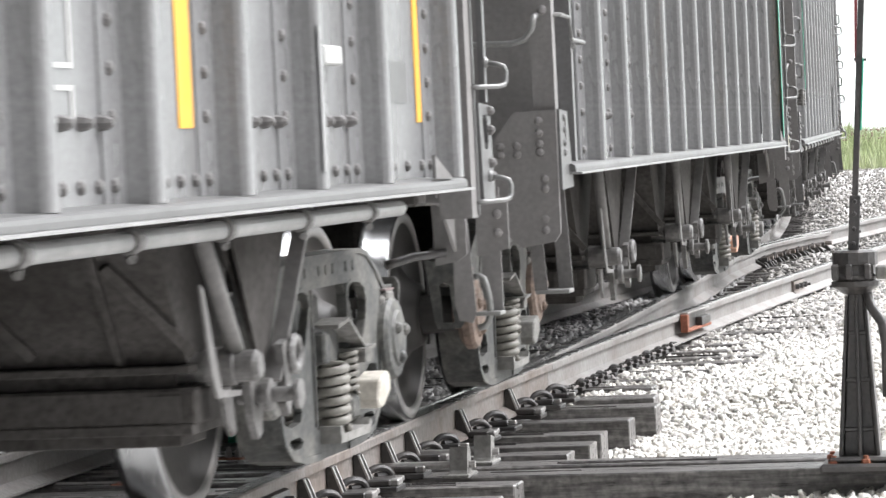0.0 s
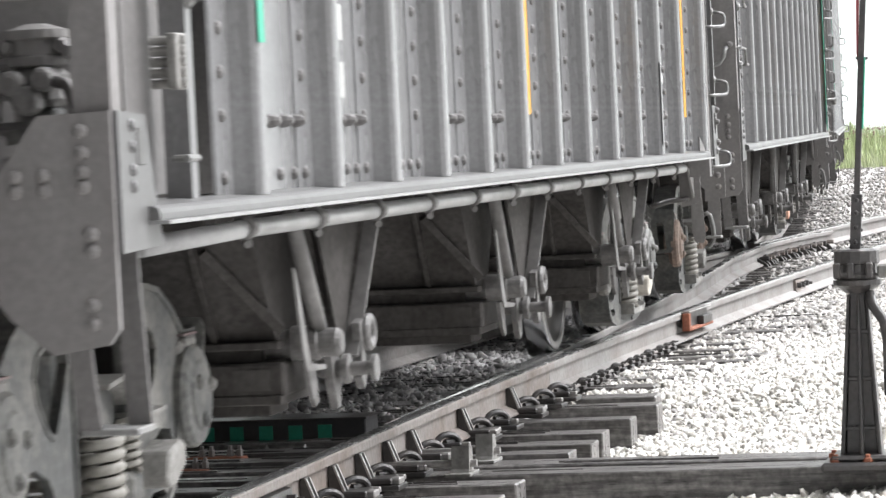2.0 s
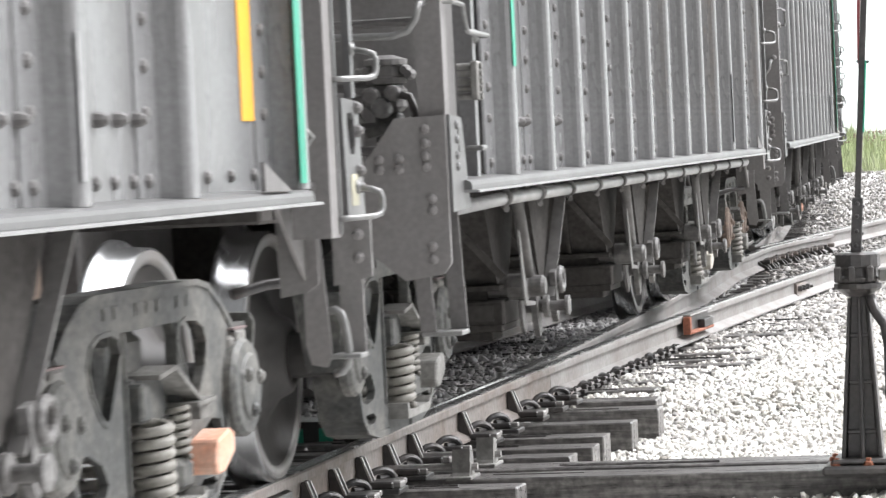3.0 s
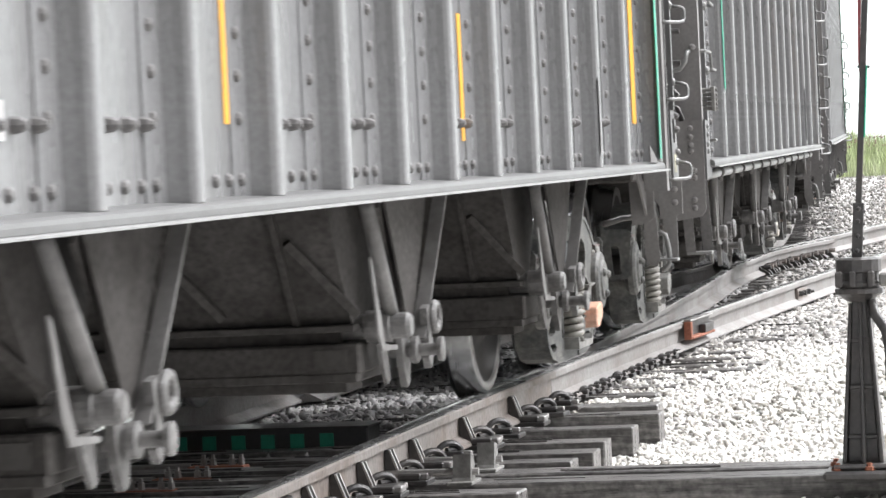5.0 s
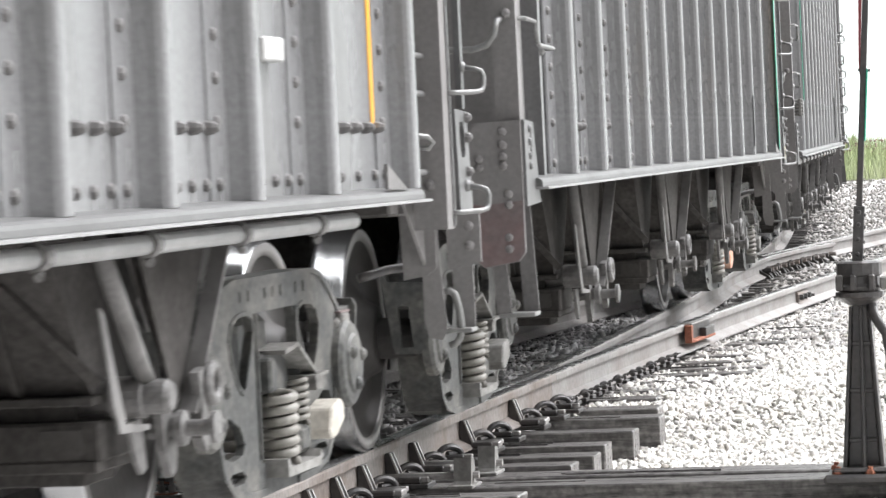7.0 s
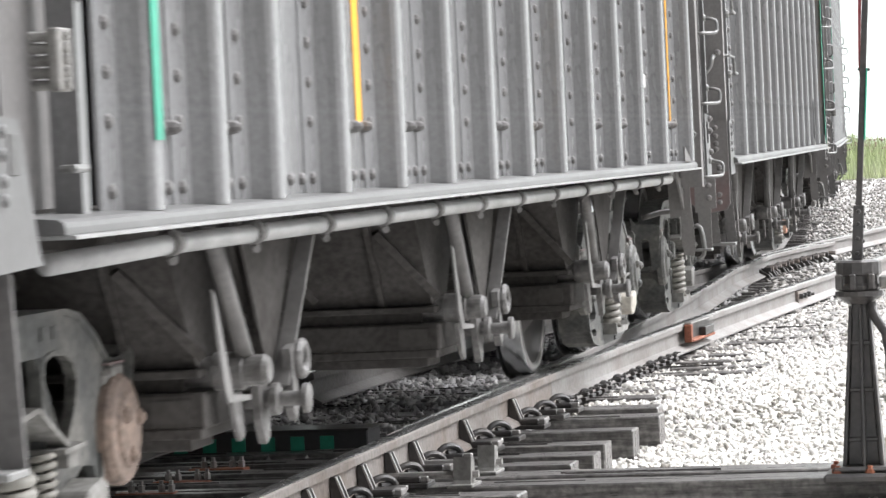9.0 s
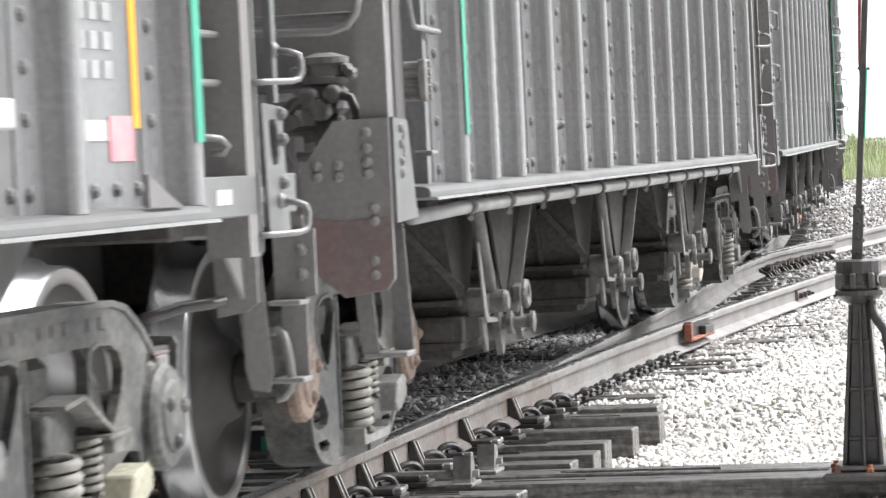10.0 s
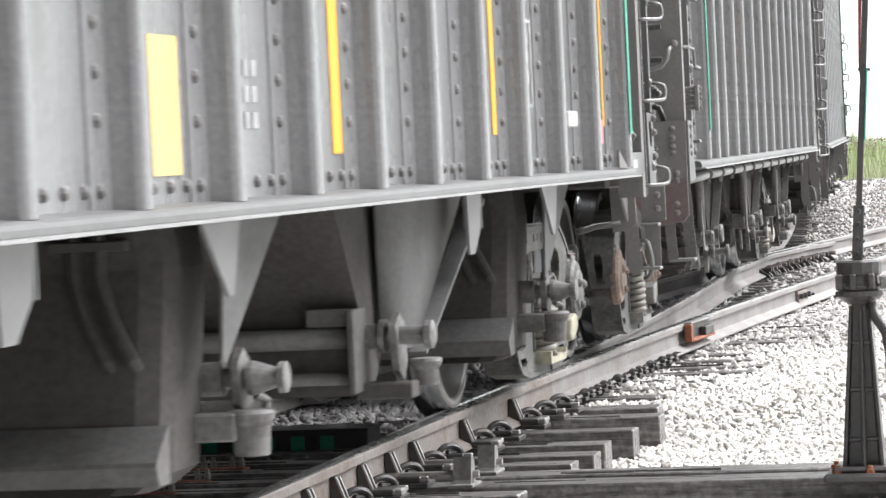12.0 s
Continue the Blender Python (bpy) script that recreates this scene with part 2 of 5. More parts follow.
def lathe(bm, profile, n=32, axis="x", centre=(0, 0, 0), close=True):
    """A turned body from (along, radius) pairs about an axis through centre."""
    rings = []
    c = Vector(centre)
    for t, r in profile:
        ring = []
        for j in range(n):
            q = 2 * math.pi * j / n
            v = {"x": (t, r * math.cos(q), r * math.sin(q)), "y": (r * math.cos(q), t, r * math.sin(q)), "z": (r * math.cos(q), r * math.sin(q), t)}[axis]
            ring.append(bm.verts.new(c + Vector(v)))
        rings.append(ring)
    for u, v in zip(rings, rings[1:]):
        for j in range(n):
            bm.faces.new((u[j], u[(j + 1) % n], v[(j + 1) % n], v[j]))
    if close:
        bm.faces.new(rings[0])
        bm.faces.new(rings[-1])
    bmesh.ops.recalc_face_normals(bm, faces=bm.faces)
    return bm


def dome(bm, place, r, axis="x", sign=1):
    """A rivet head standing out along an axis."""
    return lathe(bm, [(0, r), (sign * r * 0.45, r * 0.85), (sign * r * 0.75, r * 0.45)], 8, axis, place)


def sweep(bm, track, outline, s0, s1, step=0.5, shift=None):
    """Draws an outline of (w, h) pairs along a track; shift(s) moves it sideways."""
    rings = []
    n = max(2, int((s1 - s0) / step) + 1)
    for i in range(n):
        s = s0 + (s1 - s0) * i / (n - 1)
        pts = outline(s) if callable(outline) else outline
        rings.append([bm.verts.new(spot(track, s, w + (shift(s) if shift else 0), h)) for w, h in pts])
    for u, v in zip(rings, rings[1:]):
        for j in range(len(u)):
            bm.faces.new((u[j], u[(j + 1) % len(u)], v[(j + 1) % len(u)], v[j]))
    bm.faces.new(rings[0])
    bm.faces.new(rings[-1])
    bmesh.ops.recalc_face_normals(bm, faces=bm.faces)
    return bm


def empty(name, label, category, group="", kind=""):
    return tagged(new(name), label, category, group, kind)


def plate(bm, outline, holes, axis, a, b):
    """A plate with openings cut through it."""
    put = {"x": lambda p, q, d: (d, p, q), "y": lambda p, q, d: (p, d, q), "z": lambda p, q, d: (p, q, d)}[axis]
    caps = []
    for d in (a, b):
        edges = []
        for loop in [outline, *holes]:
            vs = [bm.verts.new(put(p, q, d)) for p, q in loop]
            edges += [bm.edges.new((vs[i], vs[(i + 1) % len(vs)])) for i in range(len(vs))]
            caps.append(vs)
        bmesh.ops.triangle_fill(bm, use_beauty=True, use_dissolve=False, edges=edges)
    n = 1 + len(holes)
    for lo, hi in zip(caps[:n], caps[n:]):
        for i in range(len(lo)):
            j = (i + 1) % len(lo)
            bm.faces.new((lo[i], lo[j], hi[j], hi[i]))
    bmesh.ops.recalc_face_normals(bm, faces=bm.faces)
    return bm


# ------------------------------------------------------------ ground
EDGE = [max(spot(MAIN, y).x, spot(CURVED, y).x) for y in range(0, 101)]


def bed(x, y):
    """Height of the ballast: low beside the switch ties near the camera, up to the tie tops further on."""
    k = min(max(y, 0), 99)
    edge = EDGE[int(k)] + (EDGE[int(k) + 1] - EDGE[int(k)]) * (k - int(k))
    q = min(max((y - 16.8 - 0.9 * (x - edge - 1.2)) / 1.3, 0), 1)
    low = -0.37 + 0.139 * q * q * (3 - 2 * q)
    mid = min(max((0.98 - (x - edge)) / 0.2, 0), 1)
    inner = -0.31 + 0.09 * min(max((y - 13.5) / 3.5, 0), 1) + 0.02 * noise.noise((x * 1.5, y * 1.5, 0))
    out = low + (0.05 * min(max(x - 1.6, 0), 1.2) if y < 30 else 0.0) + 0.028 * noise.noise((x * 0.9, y * 0.9, 4))
    wide = -0.012 * max(abs(x) - 6, 0) if abs(x) < 40 else -0.4
    return level(y) + inner * mid + out * (1 - mid) + wide


def build_ground():
    xs = [-400, -150, -60, -25, -12, -7] + [i * 0.4 - 5 for i in range(32)] + [8.5, 12, 25, 60, 150, 400]
    ys = [-200, -60, -20, -5] + [i * 0.5 for i in range(160)] + [80, 85, 90, 100, 130, 180, 260, 420, 700]
    bm = bmesh.new()
    grid = [[bm.verts.new((x, y, bed(x, y) - 0.02)) for x in xs] for y in ys]
    for a, b in zip(grid, grid[1:]):
        for i in range(len(xs) - 1):
            bm.faces.new((a[i], a[i + 1], b[i + 1], b[i]))
    ob = part("ground", bm, GROUND, None, "pale gravel ground reaching to the misty horizon")
    tagged(ob, category="ground", kind="structure")
    # dark strip of bed under the train
    bm = bmesh.new()
    rows = []
    for i in range(170):
        y = -8 + i * 0.5
        c = spot(CURVED, y).x
        rows.append([bm.verts.new((c + w, y, bed(c + w, y) - 0.008)) for w in (-1.15, -1.0, -0.7, 0, 0.6, 1.0)])
    for a, b in zip(rows, rows[1:]):
        for i in range(5):
            bm.faces.new((a[i], a[i + 1], b[i + 1], b[i]))
    tagged(part("track_bed", bm, DARK_BED, None, "dark track bed between the rails"), category="track bed", kind="structure")


def scatter(name, label, mat, count, place, size, tilt=0.68):
    """Loose broken stones as one mesh: place() gives x, y; size() the stone's half width."""
    unit = bmesh.new()
    bmesh.ops.create_cube(unit, size=1.5)
    bmesh.ops.triangulate(unit, faces=unit.faces)
    base = np.array([v.co[:] for v in unit.verts])
    tris = np.array([[v.index for v in f.verts] for f in unit.faces])
    unit.free()
    rng = np.random.default_rng(5 + count)
    shapes = [base * rng.uniform(0.5, 1.3, base.shape) for _ in range(24)]
    verts, faces = [], []
    for i in range(count):
        x, y = place(rng)
        r = size(rng)
        rot = np.array((Euler((0, 0, rng.uniform(0, 6.28))).to_matrix() @ Euler((rng.normal(0, tilt), rng.normal(0, tilt), rng.uniform(0, 6.28))).to_matrix()))
        v = (shapes[i % 24] * np.array((1.65, 0.98, 0.45)) * r) @ rot.T
        verts.append(v + np.array((x, y, bed(x, y) + r * rng.uniform(-0.2, 0.4))))
        faces.append(tris + len(base) * i)
    verts, faces = np.concatenate(verts), np.concatenate(faces)
    me = bpy.data.meshes.new(name)
    me.vertices.add(len(verts))
    me.vertices.foreach_set("co", verts.ravel())
    me.loops.add(faces.size)
    me.loops.foreach_set("vertex_index", faces.ravel().astype(np.int32))
    me.polygons.add(len(faces))
    me.polygons.foreach_set("loop_start", np.arange(0, faces.size, 3, dtype=np.int32))
    me.update(calc_edges=True)
    me.materials.append(mat)
    return tagged(new(name, me), label, "ballast", kind="stuff")


def side_spot(y0, y1, bias=1.0):
    def place(rng):
        y = y0 + (y1 - y0) * rng.random() ** bias
        x0 = EDGE[int(y)] + 0.88
        return x0 + (4.3 - 0.092 * (y - 13) - x0) * rng.random(), y
    return place


def under_spot(rng):
    y = 9 + 31 * rng.random() ** 1.3
    return spot(CURVED, y).x + rng.uniform(-1.2, 0.85), y


def rail_spot(rng):
    """Greyed stones along the tie ends and between the far ties."""
    y = 16.5 + 24 * rng.random() ** 1.2
    return EDGE[int(y)] + 0.86 + 0.75 * rng.random() ** 1.6, y


def between_spot(rng):
    """Between the two routes beyond the switch, and beyond the second route's rails."""
    y = 22 + 60 * rng.random() ** 1.2
    return spot(CURVED, y).x + 1.0 + (spot(MAIN, y).x + 1.0 - spot(CURVED, y).x) * rng.random(), y


def far_spot(rng):
    y = 13 + 45 * rng.random() ** 1.3
    return spot(CURVED, y).x - 1.0 - 4.5 * rng.random() ** 1.5, y


def build_ballast():
    scatter("ballast", "pale crushed limestone ballast beside the ties", BALLAST, 80000, side_spot(12.6, 32, 1.25), lambda r: 0.0095 + 0.018 * r.random() ** 1.5)
    scatter("ballast", "pale limestone ballast further along the line", BALLAST, 26000, side_spot(30, 85, 1.3), lambda r: r.uniform(0.018, 0.042))
    scatter("ballast", "grey limestone ballast between the two routes", GREYED, 20000, between_spot, lambda r: r.uniform(0.016, 0.036))
    scatter("ballast", "greyed ballast further along the line", GREYED, 14000, side_spot(24, 85, 1.2), lambda r: r.uniform(0.016, 0.036))
    scatter("ballast", "darker ballast between the rails", DARKER_STONE, 30000, under_spot, lambda r: r.uniform(0.014, 0.035))
    scatter("ballast", "dusty greyed ballast along the tie ends", GREYED, 9000, rail_spot, lambda r: r.uniform(0.009, 0.022))
    scatter("ballast", "pale ballast on the shoulder behind the train", BALLAST, 9000, far_spot, lambda r: r.uniform(0.02, 0.045))


# ------------------------------------------------------------ rails
def rail_outline(c, head=0.036):
    """Section of a flat-bottomed rail whose head is centred at c."""
    half = [(0.008, -0.135), (0.008, -0.050), (head, -0.042), (head, -0.012), (head - 0.008, -0.002)]
    foot = [(0.076, -0.180), (0.076, -0.170)]
    right = [(c + w, h) for w, h in foot + half]
    return right + [(c - w, h) for w, h in reversed([*foot, *half])]


def rail_top(c, head=0.036):
    return [(c - head + 0.004, -0.004), (c + head - 0.004, -0.004), (c + head - 0.009, 0.001), (c - head + 0.009, 0.001)]


def build_rail(name, label, track, c, s0, s1, mat=None):
    rail = tagged(part(name, sweep(bmesh.new(), track, rail_outline(c), s0, s1), mat or RAIL, None, label), category="rail", kind="structure")
    part("running_surface", sweep(bmesh.new(), track, rail_top(c), s0, s1), RAILTOP, rail, "polished running surface")
    return rail


def parting(s):
    """Distance between the two routes at arc s."""
    return (spot(MAIN, s) - spot(CURVED, s)).length


def build_rails():
    g = 0.7525
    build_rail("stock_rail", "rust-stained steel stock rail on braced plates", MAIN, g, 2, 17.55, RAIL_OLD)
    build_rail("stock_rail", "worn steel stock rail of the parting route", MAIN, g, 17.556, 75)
    build_rail("stock_rail", "steel stock rail on the far side under the train", CURVED, -g, 2, 100)

    def blade(s):
        wide = min(max(parting(s) - 0.004, 0.008), 0.072)
        c = g + 0.036
        return [(c - 0.072, -0.16), (c - 0.072 + wide, -0.16), (c - 0.072 + wide, -0.012), (c - 0.072 + wide * 0.8, 0.0), (c - 0.072, 0.0)]
    tip = 13.9
    point = tagged(part("switch_point", sweep(bmesh.new(), CURVED, blade, tip, 18.2, 0.25, lambda s: -0.002), RAIL, None, "tapered switch point lying against the stock rail"),
                   category="switch point", kind="structure")
    part("running_surface", sweep(bmesh.new(), CURVED, lambda s: [(w, h + 0.003) for w, h in blade(s)[2:]] + [(g - 0.036, -0.006)], tip + 0.3, 18.2, 0.25), RAILTOP, point, "polished running surface")
    # each closure rail bends at the throat and runs on beside the point as a wing rail
    near = lambda s: g - parting(s) if s < 30.2 else float(np.interp(s, (30.2, 33.2, 35.2, 36.2), (g - parting(30.2), -g + 0.115, -g + 0.115, -g + 0.20)))
    far = lambda s: min(parting(s) - g, g - 0.115)
    for name, label, track, at in (("closure_rail", "curved closure rail bent into a wing rail at the frog", MAIN, near), ("closure_rail", "closure rail between point and frog", CURVED, far)):
        rail = tagged(part(name, sweep(bmesh.new(), track, lambda s: rail_outline(at(s)), 18.2, 36.2, 0.2), RAIL, None, label), category="rail", kind="structure")
        part("running_surface", sweep(bmesh.new(), track, lambda s: rail_top(at(s)), 18.2, 36.2, 0.2), RAILTOP, rail, "polished running surface")
    build_rail("rail", "rail of the curved route past the frog", CURVED, g, 33.6, 100)
    build_rail("rail", "pale worn rail of the parting route past the frog", MAIN, -g, 33.3, 75)


# ------------------------------------------------------------ ties
def tie_mesh(length, seed):
    rnd = random.Random(seed)
    bm = bmesh.new()
    box(bm, -length / 2, length / 2, -0.115, 0.115, -0.18, 0, 0.006)
    for v in bm.verts:
        v.co.y += rnd.uniform(-0.004, 0.004)
        v.co.z += rnd.uniform(-0.004, 0.003)
    return bm


def tie_cracks(tie, length, seed, single):
    """Drying cracks and splinters along the top of a tie."""
    rnd = random.Random(seed + 900)
    bm = bmesh.new()
    for _ in range(6):
        a, y = rnd.uniform(-length / 2 + 0.05, length / 2 - 0.6), rnd.uniform(-0.09, 0.09)
        box(bm, a, a + rnd.uniform(0.25, 0.55), y, y + rnd.uniform(0.006, 0.016), -0.01, rnd.uniform(0.004, 0.008))
        if single:
            part("splinter", bm, TIE, tie)
            bm = bmesh.new()
    if single:
        bm.free()
    else:
        tagged(part("weathered_grain", bm, TIE, tie), kind="stuff")


def build_ties():
    first = [12.72, 13.30, 13.70, 14.10, 14.53, 14.97, 15.50, 16.20, 16.98, 17.55]
    for i, s in enumerate([10.4, 11.0, 11.55, 12.12] + first + [18.25 + 0.555 * k for k in range(100)]):
        head = s in (13.70, 14.10)
        wide = spot(MAIN, s).x - spot(CURVED, s).x if s < 38 else 0
        a, b = -1.37, (3.25 if head else 1.42 + wide + (-0.05 + 0.17 * math.sin(i * 5.3) if s > 17.2 else 0.02 * math.sin(i * 2.3)))
        c = spot(CURVED, s, (a + b) / 2, -0.2)
        ob = part("head_block_tie" if head else "tie", tie_mesh(b - a, i), TIE, None,
                  "long dark head block timber carrying the switch stand" if head else "dark creosoted wooden switch tie under the rails")
        tagged(ob, category="railroad tie", group="switch ties")
        tie_cracks(ob, b - a, i, head)
        ob.matrix_basis = pose(*c, 0, 0, math.degrees(heading(CURVED, s)) * (0.4 if head else 1))
    for k in range(60):
        s = 38.5 + 0.6 * k
        ob = part("tie", tie_mesh(2.6, 300 + k), TIE, None, "dark wooden tie of the parting route")
        tagged(ob, category="railroad tie", group="ties of the parting route")
        ob.matrix_basis = pose(*spot(MAIN, s, 0, -0.205), 0, 0, math.degrees(heading(MAIN, s)))


build_ground()
build_rails()
build_ties()
build_ballast()
# added upright sheet, self-lit, in place of the bright misty distance
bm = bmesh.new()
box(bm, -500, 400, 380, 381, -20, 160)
tagged(part("backdrop", bm, mist, None, "glowing backdrop sheet standing in for pale white mist"), category="mist", kind="structure")


# ------------------------------------------------------------ freight cars
# u: along the car from its rear truck's pin, w: to its right, h: up from the rails
PIN = 10.282
RADIUS = 0.457


def wheel_mesh(side):
    """One wheel about the x axis in a closed turned profile; tread and rim face take the second and third material."""
    profile = [(0.65, 0.084), (0.65, 0.13), (0.67, 0.15), (0.71, 0.25), (0.685, RADIUS - 0.075), (0.658, RADIUS - 0.05), (0.66, RADIUS + 0.020), (0.668, RADIUS + 0.027), (0.685, RADIUS + 0.025), (0.705, RADIUS + 0.002),
               (0.785, RADIUS - 0.003), (0.793, RADIUS - 0.012), (0.7945, RADIUS - 0.050), (0.785, RADIUS - 0.058), (0.755, RADIUS - 0.080), (0.735, 0.25), (0.80, 0.16), (0.85, 0.135), (0.86, 0.12), (0.86, 0.084)]
    bm = bmesh.new()
    n = 48
    rings = [[bm.verts.new((side * t, r * math.cos(q), r * math.sin(q))) for q in (2 * math.pi * j / n for j in range(n))] for t, r in profile]
    for i in range(len(rings)):
        u, v = rings[i], rings[(i + 1) % len(rings)]
        for j in range(n):
            f = bm.faces.new((u[j], u[(j + 1) % n], v[(j + 1) % n], v[j]))
            f.material_index = 1 if 5 <= i <= 10 else 2 if 11 <= i <= 12 else 0
            f.smooth = True
    bmesh.ops.recalc_face_normals(bm, faces=bm.faces)
    me = mesh_of("wheel", bm, WHEEL)
    me.materials.append(TREAD)
    me.materials.append(RIM)
    return me


def side_frame(bm, side):
    """Cast side frame with its windows, top flange and hollow ends."""
    half = [(0.2, 0.818), (0.50, 0.818), (0.62, 0.80), (0.76, 0.735), (0.86, 0.665), (0.93, 0.655), (1.02, 0.66), (1.03, 0.47), (0.995, 0.45), (0.985, 0.60), (0.80, 0.605), (0.775, 0.45),
            (0.765, 0.34), (0.70, 0.20), (0.60, 0.135), (0.42, 0.105), (0.2, 0.10)]
    mirror = lambda pts: [(-u, h) for u, h in reversed(pts)]
    eye = [(0.36, 0.705), (0.47, 0.70), (0.54, 0.675), (0.575, 0.62), (0.55, 0.55), (0.48, 0.475), (0.435, 0.45), (0.40, 0.46), (0.33, 0.56), (0.275, 0.64), (0.295, 0.69)]
    low = [(0.60, 0.385), (0.69, 0.375), (0.725, 0.32), (0.69, 0.265), (0.58, 0.245), (0.46, 0.255), (0.43, 0.285), (0.48, 0.345)]
    slot = [(0.60, 0.205), (0.63, 0.185), (0.58, 0.165), (0.46, 0.165), (0.43, 0.185), (0.48, 0.205)]
    mid = [(-0.23, 0.70), (0.23, 0.70), (0.248, 0.66), (0.235, 0.205), (-0.235, 0.205), (-0.248, 0.66)]
    X = lambda *v: sorted(side * q for q in v)
    plate(bm, half + mirror(half), [eye, mirror(eye), low, mirror(low), slot, mirror(slot), mid], "x", *X(1.03, 1.06))
    # broad top flange, bottom chord and columns
    top = [p for p in half if p[1] > 0.65 and p[0] < 0.9]
    ring = mirror(top) + top + [(u * 0.98, h - 0.018) for u, h in reversed(top)] + [(-u * 0.98, h - 0.018) for u, h in top]
    prism(bm, ring, "x", *X(0.93, 1.066))
    for s in (-1, 1):
        prism(bm, [(s * u, h) for u, h in ((0.772, 0.45), (0.762, 0.34), (0.70, 0.20), (0.60, 0.135), (0.42, 0.105), (0.2, 0.10), (0.2, 0.125), (0.41, 0.13), (0.585, 0.155), (0.675, 0.215), (0.735, 0.345), (0.745, 0.45))], "x", *X(0.90, 1.068))
        box(bm, *X(1.045, 1.07), *sorted((s * 0.248, s * 0.262)), 0.22, 0.70, 0.003)
        # raised rim round the eye
        for p, q in zip(eye, eye[1:] + eye[:1]):
            bar(bm, (side * 1.060, s * p[0], p[1]), (side * 1.060, s * q[0], q[1]), 0.014, 0.010, (1, 0, 0))
        # hollow end over the pedestal
        plate(bm, [(side * w, h) for w, h in ((0.90, 0.735), (0.93, 0.69), (1.07, 0.685), (1.085, 0.66), (1.065, 0.42), (1.05, 0.40), (0.95, 0.40), (0.94, 0.43))],
              [[(side * w, h) for w, h in ((0.965, 0.585), (0.985, 0.60), (1.01, 0.585), (1.025, 0.425), (0.975, 0.425))]], "y", *sorted((s * 1.03, s * 1.045)))
    return bm


WHEEL_LEFT, WHEEL_RIGHT = wheel_mesh(-1), wheel_mesh(1)


def coil(bm, centre, r, wire, h0, h1, turns):
    n = int(turns * 14)
    rod(bm, [(centre[0] + r * math.cos(q), centre[1] + r * math.sin(q), h0 + (h1 - h0) * i / n) for i, q in ((i, 2 * math.pi * turns * i / n) for i in range(n + 1))], wire, 6)
    return bm


